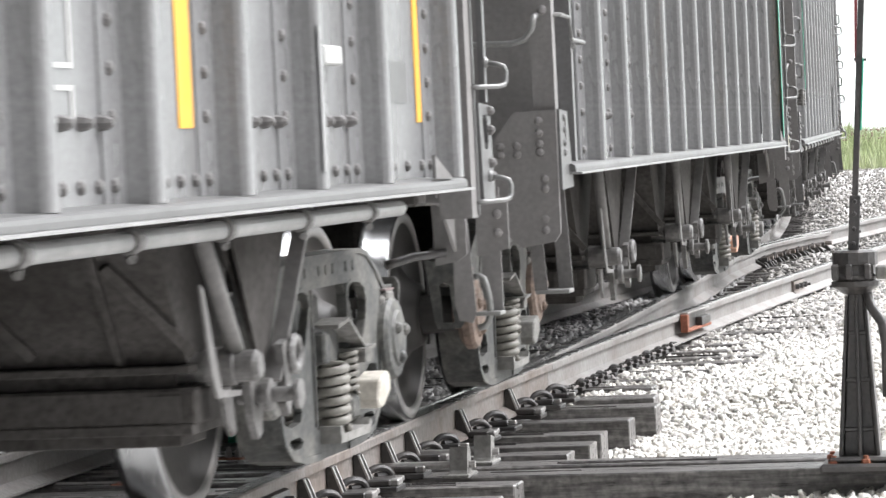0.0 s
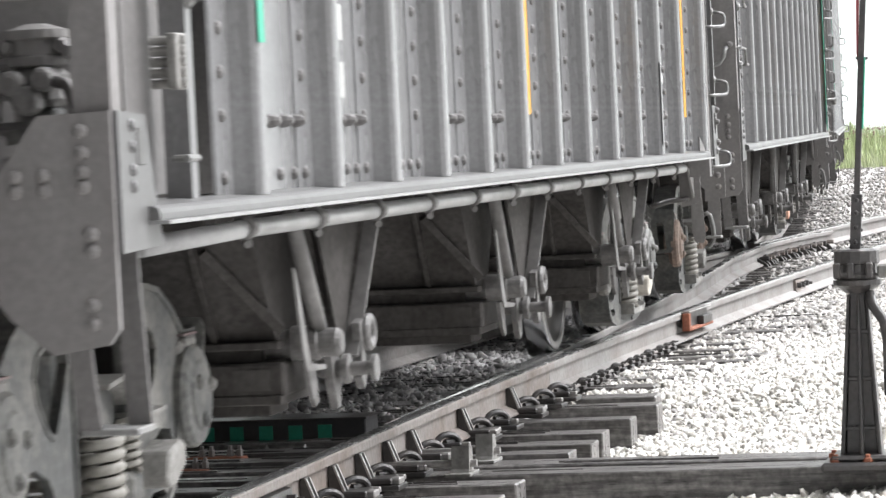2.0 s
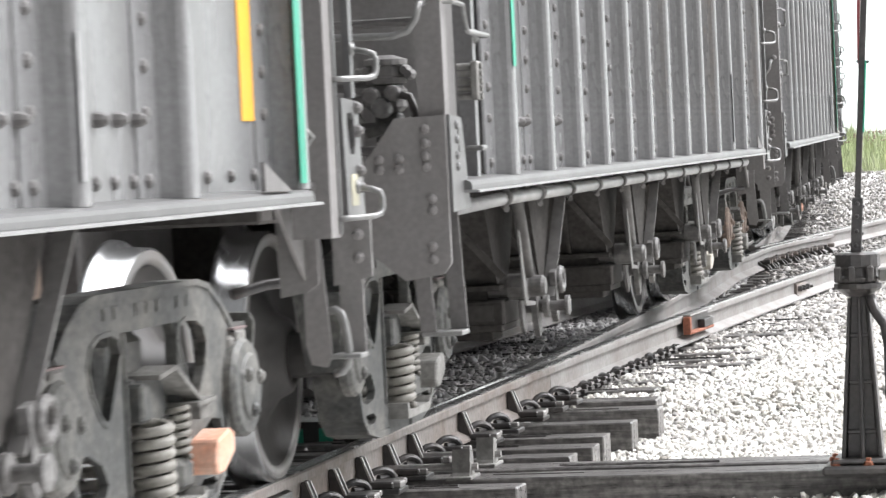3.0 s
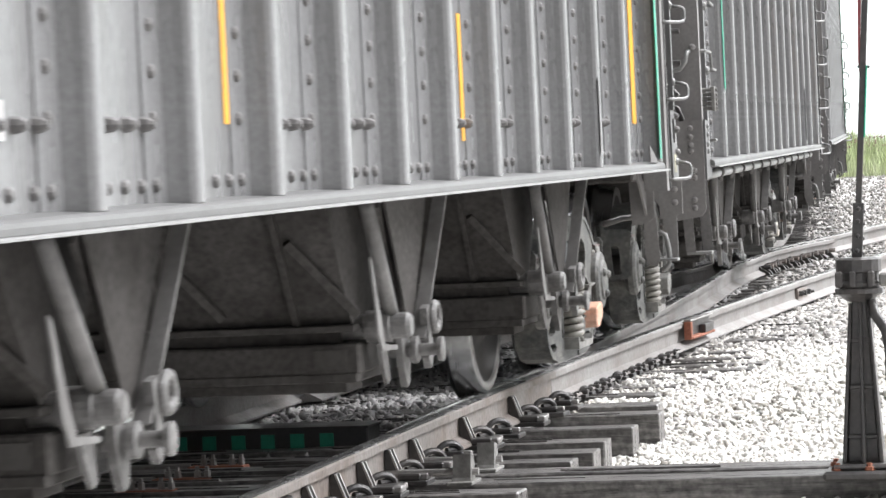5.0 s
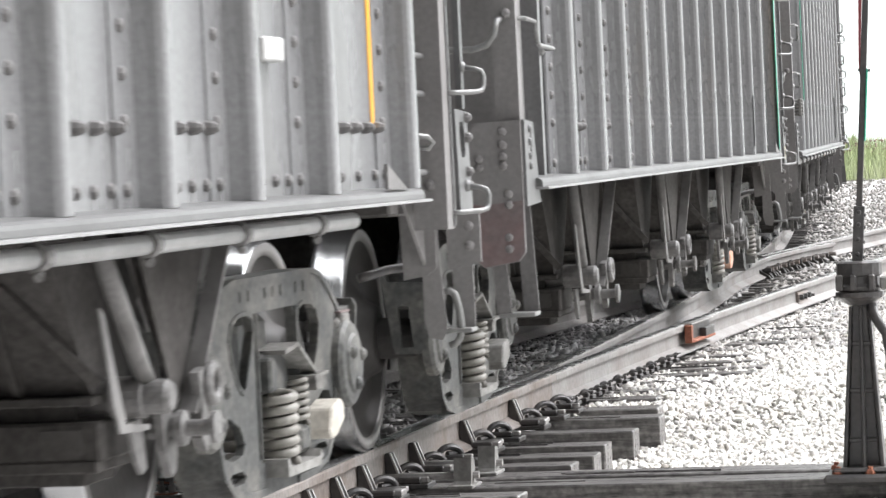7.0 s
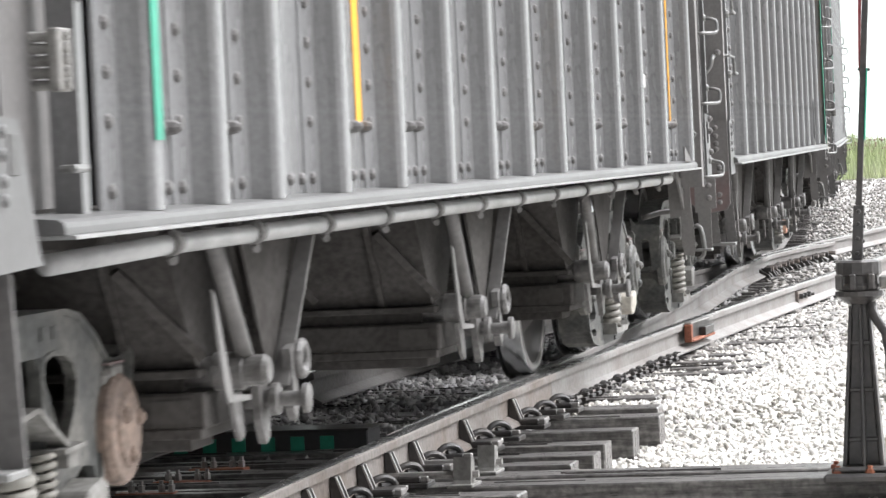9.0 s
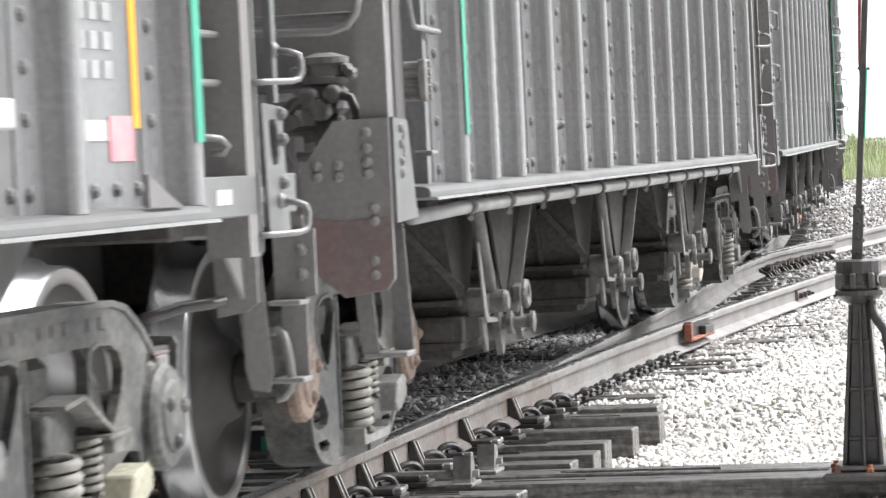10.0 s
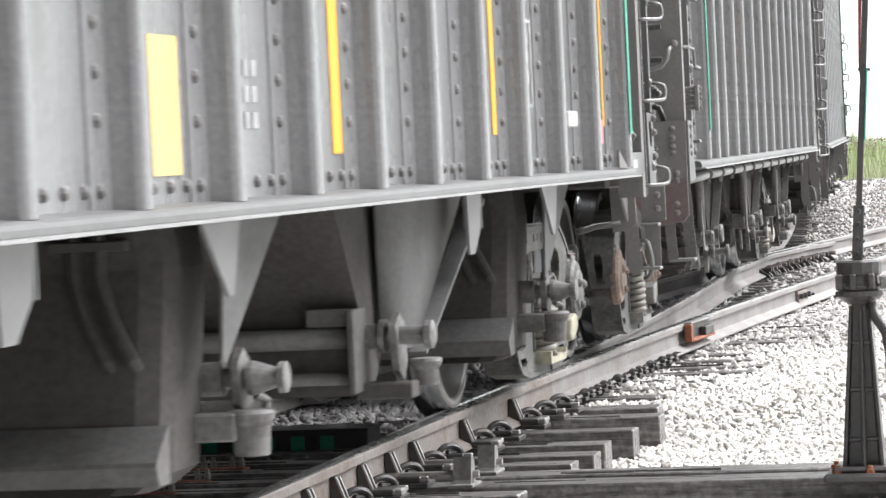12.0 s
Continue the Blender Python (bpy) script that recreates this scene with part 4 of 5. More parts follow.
def build_bay(car, hub):
    """A discharge bay: sloping sides, gate box and locking gear at both ends of its shaft."""
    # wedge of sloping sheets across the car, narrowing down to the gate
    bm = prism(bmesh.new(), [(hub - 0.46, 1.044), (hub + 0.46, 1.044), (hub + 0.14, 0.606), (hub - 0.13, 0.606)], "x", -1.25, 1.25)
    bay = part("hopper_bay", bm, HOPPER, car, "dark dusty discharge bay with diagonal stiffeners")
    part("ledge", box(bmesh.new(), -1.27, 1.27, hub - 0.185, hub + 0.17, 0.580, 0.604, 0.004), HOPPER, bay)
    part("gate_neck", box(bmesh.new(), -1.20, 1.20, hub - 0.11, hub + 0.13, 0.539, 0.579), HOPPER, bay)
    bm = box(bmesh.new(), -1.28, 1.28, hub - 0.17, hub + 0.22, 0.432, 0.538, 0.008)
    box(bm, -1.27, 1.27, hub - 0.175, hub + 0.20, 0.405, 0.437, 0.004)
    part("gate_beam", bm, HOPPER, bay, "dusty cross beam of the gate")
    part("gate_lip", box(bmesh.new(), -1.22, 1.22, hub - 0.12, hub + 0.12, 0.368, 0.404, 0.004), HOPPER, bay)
    # stiffeners down the sloping sheet that faces the rear
    at = lambda w, h: (w, hub - 0.13 - 0.33 * (h - 0.606) / 0.438 - 0.012, h)
    for w in (0.58, 1.06):
        for side in (-1, 1):
            part("stiffener", bar(bmesh.new(), at(side * w, 1.02), at(side * w, 0.612), 0.022, 0.035, (0, 1, 0)), HOPPER, bay)
            part("stiffener", bar(bmesh.new(), at(side * (w + 0.03), 0.90), at(side * (w + 0.22), 0.64), 0.030, 0.030, (0, 1, 0)), HOPPER, bay)
    for side in (-1, 1):
        P = lambda u, w, h: (side * w, hub + u, h)
        X = lambda *v: sorted(side * q for q in v)
        part("gate_pocket", box(bmesh.new(), *X(1.12, 1.235), hub - 0.176, hub - 0.170, 0.452, 0.518), PLATE, bay)
        part("gusset", prism(bmesh.new(), [(hub - 0.17, 1.04), (hub + 0.52, 1.035), (hub + 0.20, 0.575), (hub + 0.13, 0.55)], "x", *X(1.388, 1.396)), HOPPER, bay)
        part("strut", rod(bmesh.new(), [P(-0.52, 1.41, 1.02), P(-0.02, 1.37, 0.61)], 0.026, 10), TUBE, bay, smooth=True)
        part("strut", bar(bmesh.new(), P(-0.17, 1.37, 1.02), P(0.33, 1.34, 0.58), 0.05, 0.012, (side, 0, 0)), HOPPER, bay)
        part("strut", bar(bmesh.new(), P(0.51, 1.45, 1.03), P(0.16, 1.42, 0.53), 0.012, 0.05, (side, 0, 0)), TUBE, bay)
        bm = bmesh.new()
        prism(bm, [(hub - 0.54, 0.845), (hub - 0.51, 0.83), (hub - 0.40, 0.60), (hub - 0.37, 0.545), (hub - 0.18, 0.53), (hub - 0.18, 0.515), (hub - 0.42, 0.525), (hub - 0.47, 0.60)], "x", *X(1.412, 1.42))
        part("bracket", bm, TUBE, bay)
        # shaft end with its locking cam, ring and lever
        bm = bmesh.new()
        lathe(bm, [(side * 1.15, 0.045), (side * 1.28, 0.045), (side * 1.285, 0.056), (side * 1.37, 0.056), (side * 1.375, 0.046), (side * 1.43, 0.046), (side * 1.445, 0.036)], 18, "x", (0, hub - 0.05, 0.59))
        dome(bm, P(-0.02, 1.372, 0.63), 0.012, "x", side)
        part("shaft_end", bm, GEAR, bay)
        bm = bmesh.new()
        rod(bm, [(side * 1.46, hub + 0.27 + 0.050 * math.cos(q), 0.60 + 0.046 * math.sin(q)) for q in (2 * math.pi * k / 14 for k in range(15))], 0.0165)
        prism(bm, [(hub + 0.17, 0.635), (hub + 0.25, 0.65), (hub + 0.24, 0.55), (hub + 0.26, 0.48), (hub + 0.22, 0.42), (hub + 0.18, 0.46), (hub + 0.19, 0.55)], "x", *X(1.425, 1.452))
        part("lock_ring", bm, GEAR, bay, smooth=False)
        bm = bmesh.new()
        prism(bm, [(hub + 0.02, 0.55), (hub + 0.10, 0.56), (hub + 0.16, 0.50), (hub + 0.13, 0.38), (hub + 0.09, 0.365), (hub + 0.04, 0.44)], "x", *X(1.365, 1.39))
        prism(bm, [(hub - 0.12, 0.53), (hub - 0.02, 0.53), (hub + 0.02, 0.40), (hub - 0.02, 0.385), (hub - 0.06, 0.42)], "x", *X(1.33, 1.345))
        part("latch", bm, GEAR, bay)
        bm = bmesh.new()
        lathe(bm, [(side * 1.33, 0.028), (side * 1.405, 0.028), (side * 1.41, 0.048), (side * 1.43, 0.048), (side * 1.435, 0.022), (side * 1.50, 0.022), (side * 1.505, 0.044), (side * 1.52, 0.044), (side * 1.525, 0.02)], 16, "x", (0, hub + 0.10, 0.495))
        part("operating_shaft", bm, GEAR, bay)


def build_pipe(car, u0, u1):
    for side in (1,):
        bm = rod(bmesh.new(), [(side * 1.50, u0, 0.978), (side * 1.53, u0 + 0.9, 0.992), (side * 1.535, u1, 0.996)], 0.0255, 14)
        part("air_line", bm, PIPE, car, "pale steel air line slung under the sill", smooth=True)
        u = u0 + 0.9
        while u < u1:
            bm = bmesh.new()
            lathe(bm, [(-0.035, 0.028), (-0.03, 0.035), (-0.012, 0.035), (-0.008, 0.031), (0.03, 0.031), (0.035, 0.027)], 14, "y", (side * 1.535, u, 0.995))
            box(bm, *sorted((side * 1.505, side * 1.52)), u - 0.03, u + 0.03, 0.97, 1.046, 0.004)
            rod(bm, [(side * 1.53, u + 0.01, 0.965), (side * 1.545, u - 0.03, 0.95)], 0.012)
            part("pipe_clamp", bm, GEAR, car)
            u += 0.83


def stripe(car, mat, name, u0, u1, h0, h1, w=1.491):
    bm = bmesh.new()
    box(bm, w, w + 0.003, u0, u1, h0, h1)
    return part(name, bm, mat, car)


def build_brake_gear(car):
    """Hand brake and valve gear on the rear platform."""
    bm = lathe(bmesh.new(), [(1.425, 0.055), (1.43, 0.072), (1.45, 0.074), (1.455, 0.066), (1.49, 0.066), (1.495, 0.078), (1.515, 0.078), (1.52, 0.06), (1.53, 0.03)], 18, "z", (1.31, -1.0, 0))
    part("valve_cap", bm, TUBE, car, "dusty round valve cap", smooth=False)
    bm = box(bmesh.new(), 1.245, 1.375, -1.06, -0.94, 1.33, 1.425, 0.018)
    for w, h, r in ((1.27, 1.385, 0.034), (1.35, 1.395, 0.030), (1.305, 1.345, 0.036)):
        lathe(bm, [(-1.115, r * 0.55), (-1.11, r * 0.85), (-1.095, r), (-1.05, r)], 12, "y", (w, 0, h))
    part("brake_valve", bm, GEAR, car, "grey cast air brake valve")
    bm = box(bmesh.new(), 1.27, 1.36, -1.03, -0.95, 1.22, 1.33, 0.01)
    prism(bm, [(1.25, 1.24), (1.40, 1.27), (1.42, 1.30), (1.40, 1.31), (1.24, 1.27)], "y", -1.075, -1.045)
    part("valve_bracket", bm, CAST, car)
    part("brake_hose", rod(bmesh.new(), [(1.27, -1.08, 1.385), (1.22, -1.10, 1.37), (1.18, -1.10, 1.31), (1.17, -1.08, 1.22), (1.20, -1.05, 1.12)], 0.020, 10), IRON, car, smooth=True)
    part("brake_hose", rod(bmesh.new(), [(1.35, -1.08, 1.395), (1.41, -1.10, 1.38), (1.43, -1.09, 1.32), (1.41, -1.06, 1.25)], 0.016, 10), IRON, car, smooth=True)
    part("bell_crank", prism(bmesh.new(), [(1.10, 1.30), (1.16, 1.345), (1.235, 1.33), (1.25, 1.30), (1.20, 1.28), (1.15, 1.22), (1.12, 1.225)], "y", -1.12, -1.10), CAST, car)
    for k, (w, h) in enumerate(((1.22, 1.47), (1.25, 1.475), (1.385, 1.475), (1.40, 1.46))):
        part("pipe_union", lathe(bmesh.new(), [(-1.06, 0.014), (-1.04, 0.020), (-1.0, 0.020), (-0.98, 0.014)], 8, "y", (w, 0, h)), TUBE, car)
    for w0, w1, h, u in ((0.6, 1.34, 1.43, -0.95), (0.5, 1.34, 1.36, -0.90), (0.4, 1.36, 1.27, -1.0), (0.6, 1.40, 1.19, -0.9)):
        part("brake_pipe", rod(bmesh.new(), [(w0, u, h), (w1, u, h + 0.01)], 0.018), PAINT_OLD, car)
    for h in (1.62, 1.80, 2.02):
        part("end_rail", rod(bmesh.new(), [(-1.4, -1.12, h), (1.44, -1.12, h + 0.02)], 0.016), PAINT_OLD, car)
    bm = bmesh.new()
    lathe(bm, [(0.55, 0.14), (0.58, 0.16), (1.15, 0.16), (1.18, 0.14)], 20, "x", (0, -0.80, 1.25))
    part("brake_cylinder", bm, PAINT_OLD, car)
    bm = bmesh.new()
    box(bm, 1.575, 1.60, -0.80, -0.70, 1.36, 1.50, 0.004)
    for k in range(5):
        lathe(bm, [(1.52, 0.012), (1.61, 0.012)], 10, "x", (0, -0.75, 1.375 + 0.027 * k))
    part("label_holder", bm, DUSTY, car, "pale ribbed card holder")
    bm = rod(bmesh.new(), [(1.5, -0.5, 1.19), (1.575, -0.56, 1.19), (1.575, -0.66, 1.19)], 0.01)
    part("release_rod", bm, GRAB, car)


def outline_box(car, u0, u1, h0, h1, mat):
    """A stencilled frame of four thin lines."""
    bm = bmesh.new()
    e = 0.02
    for a, b, c, d in ((u0, u1, h0, h0 + 0.013), (u0, u1, h1 - 0.013, h1), (u0, u0 + e, h0 + 0.013, h1 - 0.013), (u1 - e, u1, h0 + 0.013, h1 - 0.013)):
        box(bm, 1.491, 1.494, a, b, c, d)
    return part("stencil_frame", bm, mat, car)


def lines(car, u0, u1, h0, h1, rows, mat=None):
    """Rows of lettering too blurred to read, as plain bars."""
    step = (h1 - h0) / rows
    for r in range(rows):
        n = 3
        for k in range(n):
            a = u0 + (u1 - u0) * k / n
            part("lettering", box(bmesh.new(), 1.491, 1.494, a, a + (u1 - u0) / n * 0.72, h0 + step * r, h0 + step * (r + 0.62)), mat or WHITE, car)


def tag_box(car, u0, u1, h0, h1):
    """A small protruding sensor tag."""
    part("tag", box(bmesh.new(), 1.491, 1.535, u0, u1, h0, h1, 0.006), WHITE, car, "pale plastic sensor tag")


def move_parts(car, before, du):
    for o in car.children:
        if o not in before:
            o.location.y += du


def open_hopper(label, brakes, pipe, shoe, caps, shift=0.0, primer=False, ends=(0.0, 0.0), trucks=(0.07, 0.1), gear=0.0, step=0.0, stretch=1.0, patch=False, drop=0.0, tail=0.0):
    car = empty("hopper_car", label, "freight car", "train of coal hoppers")
    ribs = [u * stretch for u in RIBS]
    if tail:
        ribs[:1] = [-0.05 - tail, 0.27]
    build_sides(car, ribs, -0.1 - tail, 10.32 * stretch)
    for hub in (1.47 + gear, 4.87 + gear, 8.10 + gear):
        build_bay(car, hub)
    if pipe:
        build_pipe(car, -0.95, 9.52)
    move_parts(car, (), shift)
    before = set(car.children)
    build_ends(car, primer, not brakes, step, patch)
    if brakes:
        known = set(car.children)
        build_brake_gear(car)
        move_parts(car, known, -0.10)
    for o in set(car.children) - before:
        o.location.y += ends[1] if sum(v[1] for v in o.bound_box) / 8 > 8 else ends[0] if sum(v[1] for v in o.bound_box) / 8 < 1.5 else 0
    for o in car.children:
        o.location.z += drop
    build_truck(car, trucks[0], DUSTY, caps)
    build_truck(car, PIN + trucks[1], shoe, CAST)
    return car


def plate_hopper():
    """The last car: smooth plate bays and broad stakes."""
    car = empty("hopper_car", "pale grey stake-sided hopper car with smooth plate bays", "freight car", "train of coal hoppers")
    build_sides(car, [-0.01 + 0.875 * k + (0.10 if k == 11 else 0.05 if k == 10 else 0) for k in range(12)], -0.1, 9.85, False)
    before = set(car.children)
    build_ends(car)
    move_parts(car, before, -0.2)
    for side in (-1, 1):
        X = lambda *v: sorted(side * q for q in v)
        part("platform_side", box(bmesh.new(), *X(1.545, 1.560), 9.85, 10.78, 1.040, 1.150, 0.004), SILL, car, "pale platform side")
        part("step", box(bmesh.new(), *X(1.462, 1.556), PIN + 0.50, PIN + 0.60, 0.775, 0.79, 0.003), GRAB, car)
        for u in (9.98, 10.42):
            part("data_plate", box(bmesh.new(), *X(1.5605, 1.5625), u, u + 0.14, 1.075, 1.115), WHITE, car, "small white data plate")
    for u0, u1 in ((2.94, 3.38), (8.20, 8.64)):
        # smooth plates across the car with rounded outer corners, leaning in towards the gate
        bm = bmesh.new()
        out = lambda w, r: [(-w + r, u0), (w - r, u0), (w - 0.3 * r, u0 + 0.3 * r), (w, u0 + r), (w, u1 - r), (w - r, u1), (-w + r, u1), (-w, u1 - r), (-w, u0 + r), (-w + 0.3 * r, u0 + 0.3 * r)]
        rings = [[bm.verts.new((x, y + dy, h)) for x, y in out(w, 0.09)] for w, h, dy in ((1.26, 1.03, 0.05), (1.28, 0.90, 0.04), (1.28, 0.34, -0.12), (1.22, 0.29, -0.16))]
        for p, q in zip(rings, rings[1:]):
            for j in range(10):
                bm.faces.new((p[j], p[(j + 1) % 10], q[(j + 1) % 10], q[j]))
        bm.faces.new(rings[-1])
        bmesh.ops.recalc_face_normals(bm, faces=bm.faces)
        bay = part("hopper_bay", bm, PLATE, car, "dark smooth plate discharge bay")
        part("gate_lip", prism(bmesh.new(), [(u0 - 0.095, 0.475), (u0 - 0.225, 0.385), (u0 - 0.228, 0.372), (u0 - 0.205, 0.318), (u0 - 0.10, 0.318)], "x", -1.29, 1.29), PLATE_LIP, bay, "worn sloping gate lip")
        for side in (-1, 1):
            X = lambda *v: sorted(side * q for q in v)
            for du in (0.0, 0.075):
                part("stiffener", rod(bmesh.new(), [(side * (1.00 + du), u0 + 0.04, 1.01), (side * (1.01 + du), u0 + 0.01, 0.87), (side * (1.05 + du), u0 - 0.02, 0.76), (side * (1.11 + du), u0 - 0.05, 0.65), (side * (1.115 + du), u0 - 0.03, 0.63)], 0.020), PLATE, bay)
            part("stiffener_head", box(bmesh.new(), *X(0.93, 1.16), u0 + 0.01, u0 + 0.05, 0.955, 0.985, 0.004), PLATE, bay)
            part("gusset", prism(bmesh.new(), [(u1 - 0.28, 1.03), (u1 + 0.36, 1.03), (u1 - 0.33, 0.62), (u1 - 0.36, 0.64)], "x", *X(1.395, 1.405)), PLATE_PALE, bay)
    bm = prism(bmesh.new(), [(5.02, 1.03), (6.40, 1.03), (5.80, 0.60), (5.50, 0.36), (5.33, 0.36), (5.33, 0.66)], "x", -1.26, 1.26)
    bay = part("hopper_bay", bm, PLATE, car, "dark tapered discharge bay with tubular gate gear")
    part("gate_tube", rod(bmesh.new(), [(-1.25, 5.27, 0.565), (1.25, 5.27, 0.565)], 0.037, 16), PLATE_LIP, bay, smooth=True)
    part("gate_tube", rod(bmesh.new(), [(-1.25, 5.28, 0.425), (1.25, 5.28, 0.425)], 0.023, 14), PLATE_LIP, bay, smooth=True)
    for side in (-1, 1):
        X = lambda *v: sorted(side * q for q in v)
        # pale front corner of the middle bay, with its slanted rib
        bm = bmesh.new()
        rows = [[(1.30, 5.50, 1.03), (1.37, 5.62, 1.03), (1.40, 5.85, 1.03), (1.40, 6.55, 1.03)], [(1.28, 5.58, 0.50), (1.34, 5.63, 0.50), (1.36, 5.68, 0.50), (1.37, 5.74, 0.50)]]
        lo, hi = [[bm.verts.new((side * w, u, h)) for w, u, h in r] for r in rows]
        lo2, hi2 = [[bm.verts.new((side * (w - 0.012), u + 0.004, h)) for w, u, h in r] for r in rows]
        for j in range(3):
            bm.faces.new((lo[j], lo[j + 1], hi[j + 1], hi[j]))
            bm.faces.new((lo2[j + 1], lo2[j], hi2[j], hi2[j + 1]))
        bm.faces.new((lo[0], hi[0], hi2[0], lo2[0]))
        bm.faces.new((lo[3], lo2[3], hi2[3], hi[3]))
        bmesh.ops.recalc_face_normals(bm, faces=bm.faces)
        part("bay_corner", bm, PLATE_PALE, bay, smooth=True)
        part("bay_rib", bar(bmesh.new(), (side * 1.415, 6.74, 1.0), (side * 1.385, 5.68, 0.48), 0.014, 0.07, (side, 0, 0)), PLATE_PALE, bay)
        part("bracket_plate", box(bmesh.new(), *X(1.245, 1.268), 5.20, 5.40, 0.375, 0.665, 0.004), PLATE_LIP, bay)
        part("face_plate", box(bmesh.new(), *X(1.09, 1.243), 5.25, 5.27, 0.605, 0.668, 0.004), PLATE_LIP, bay)
        bm = bmesh.new()
        lathe(bm, [(side * 1.20, 0.045), (side * 1.31, 0.045), (side * 1.315, 0.06), (side * 1.335, 0.06), (side * 1.34, 0.032), (side * 1.47, 0.032), (side * 1.475, 0.05), (side * 1.50, 0.05), (side * 1.51, 0.03)], 18, "x", (0, 5.42, 0.56))
        prism(bm, [(5.34, 0.60), (5.42, 0.64), (5.50, 0.60), (5.52, 0.46), (5.46, 0.40), (5.38, 0.44)], "x", *X(1.36, 1.385))
        part("gate_lock", bm, GEAR, bay)
        bm = bmesh.new()
        lathe(bm, [(0.375, 0.035), (0.43, 0.045), (0.445, 0.055), (0.46, 0.06), (0.47, 0.055), (0.472, 0.03)], 18, "z", (side * 1.44, 5.56, 0))
        part("lock_cup", bm, GEAR, bay)
        part("gate_plate", box(bmesh.new(), *X(1.24, 1.44), 5.32, 5.44, 0.345, 0.402, 0.006), PLATE, bay)
        for at in (0.0, 5.10):
            bm = bmesh.new()
            lathe(bm, [(side * 1.24, 0.05), (side * 1.34, 0.05), (side * 1.345, 0.03), (side * 1.41, 0.03), (side * 1.415, 0.05), (side * 1.43, 0.05), (side * 1.50, 0.028), (side * 1.505, 0.045), (side * 1.525, 0.045), (side * 1.53, 0.03)], 18, "x", (0, at + 3.26, 0.57))
            prism(bm, [(at + 3.20, 0.62), (at + 3.26, 0.66), (at + 3.33, 0.62), (at + 3.34, 0.50), (at + 3.27, 0.44), (at + 3.21, 0.50)], "x", *X(1.375, 1.40))
            rod(bm, [(side * 1.42, at + 3.30, 0.52), (side * 1.44, at + 3.34, 0.50), (side * 1.44, at + 3.33, 0.47)], 0.014)
            part("gate_lock", bm, GEAR, bay)
            bm = bmesh.new()
            lathe(bm, [(0.355, 0.05), (0.44, 0.055), (0.455, 0.066), (0.475, 0.07), (0.485, 0.06), (0.486, 0.03)], 20, "z", (side * 1.43, at + 3.20, 0))
            box(bm, *X(1.27, 1.40), at + 3.13, at + 3.20, 0.40, 0.48, 0.006)
            part("lock_cup", bm, GEAR, bay)
        # pale hanging fins below the sill
        for u, slant in ((0.85, 0), (2.60, 1), (6.08, 0), (7.78, 1)):
            bm = bmesh.new()
            if slant:
                prism(bm, [(u - 0.10, 1.03), (u + 0.28, 1.03), (u + 0.19, 0.83), (u + 0.14, 0.825)], "x", *X(1.50, 1.512))
            else:
                prism(bm, [(u, 1.03), (u + 0.27, 1.03), (u + 0.24, 0.90), (u + 0.12, 0.81), (u + 0.02, 0.81)], "x", *X(1.50, 1.512))
                box(bm, *X(1.44, 1.512), u + 0.265, u + 0.28, 0.90, 1.03)
            part("hanger_fin", bm, SILL, car, "pale hanging steel fin")
    build_truck(car, 0.0, DUSTY, CAST)
    build_truck(car, PIN - 0.20, CREAM, CAST, CREAM)
    return car


# ------------------------------------------------------------ fastenings along the near stock rail
def on_rail(s):
    """Local frame of the near stock rail: x outwards, y along, z up, at the rail's centre and top."""
    m = Matrix.Rotation(heading(MAIN, s), 4, "Z")
    m.translation = spot(MAIN, s, 0.7525)
    return m


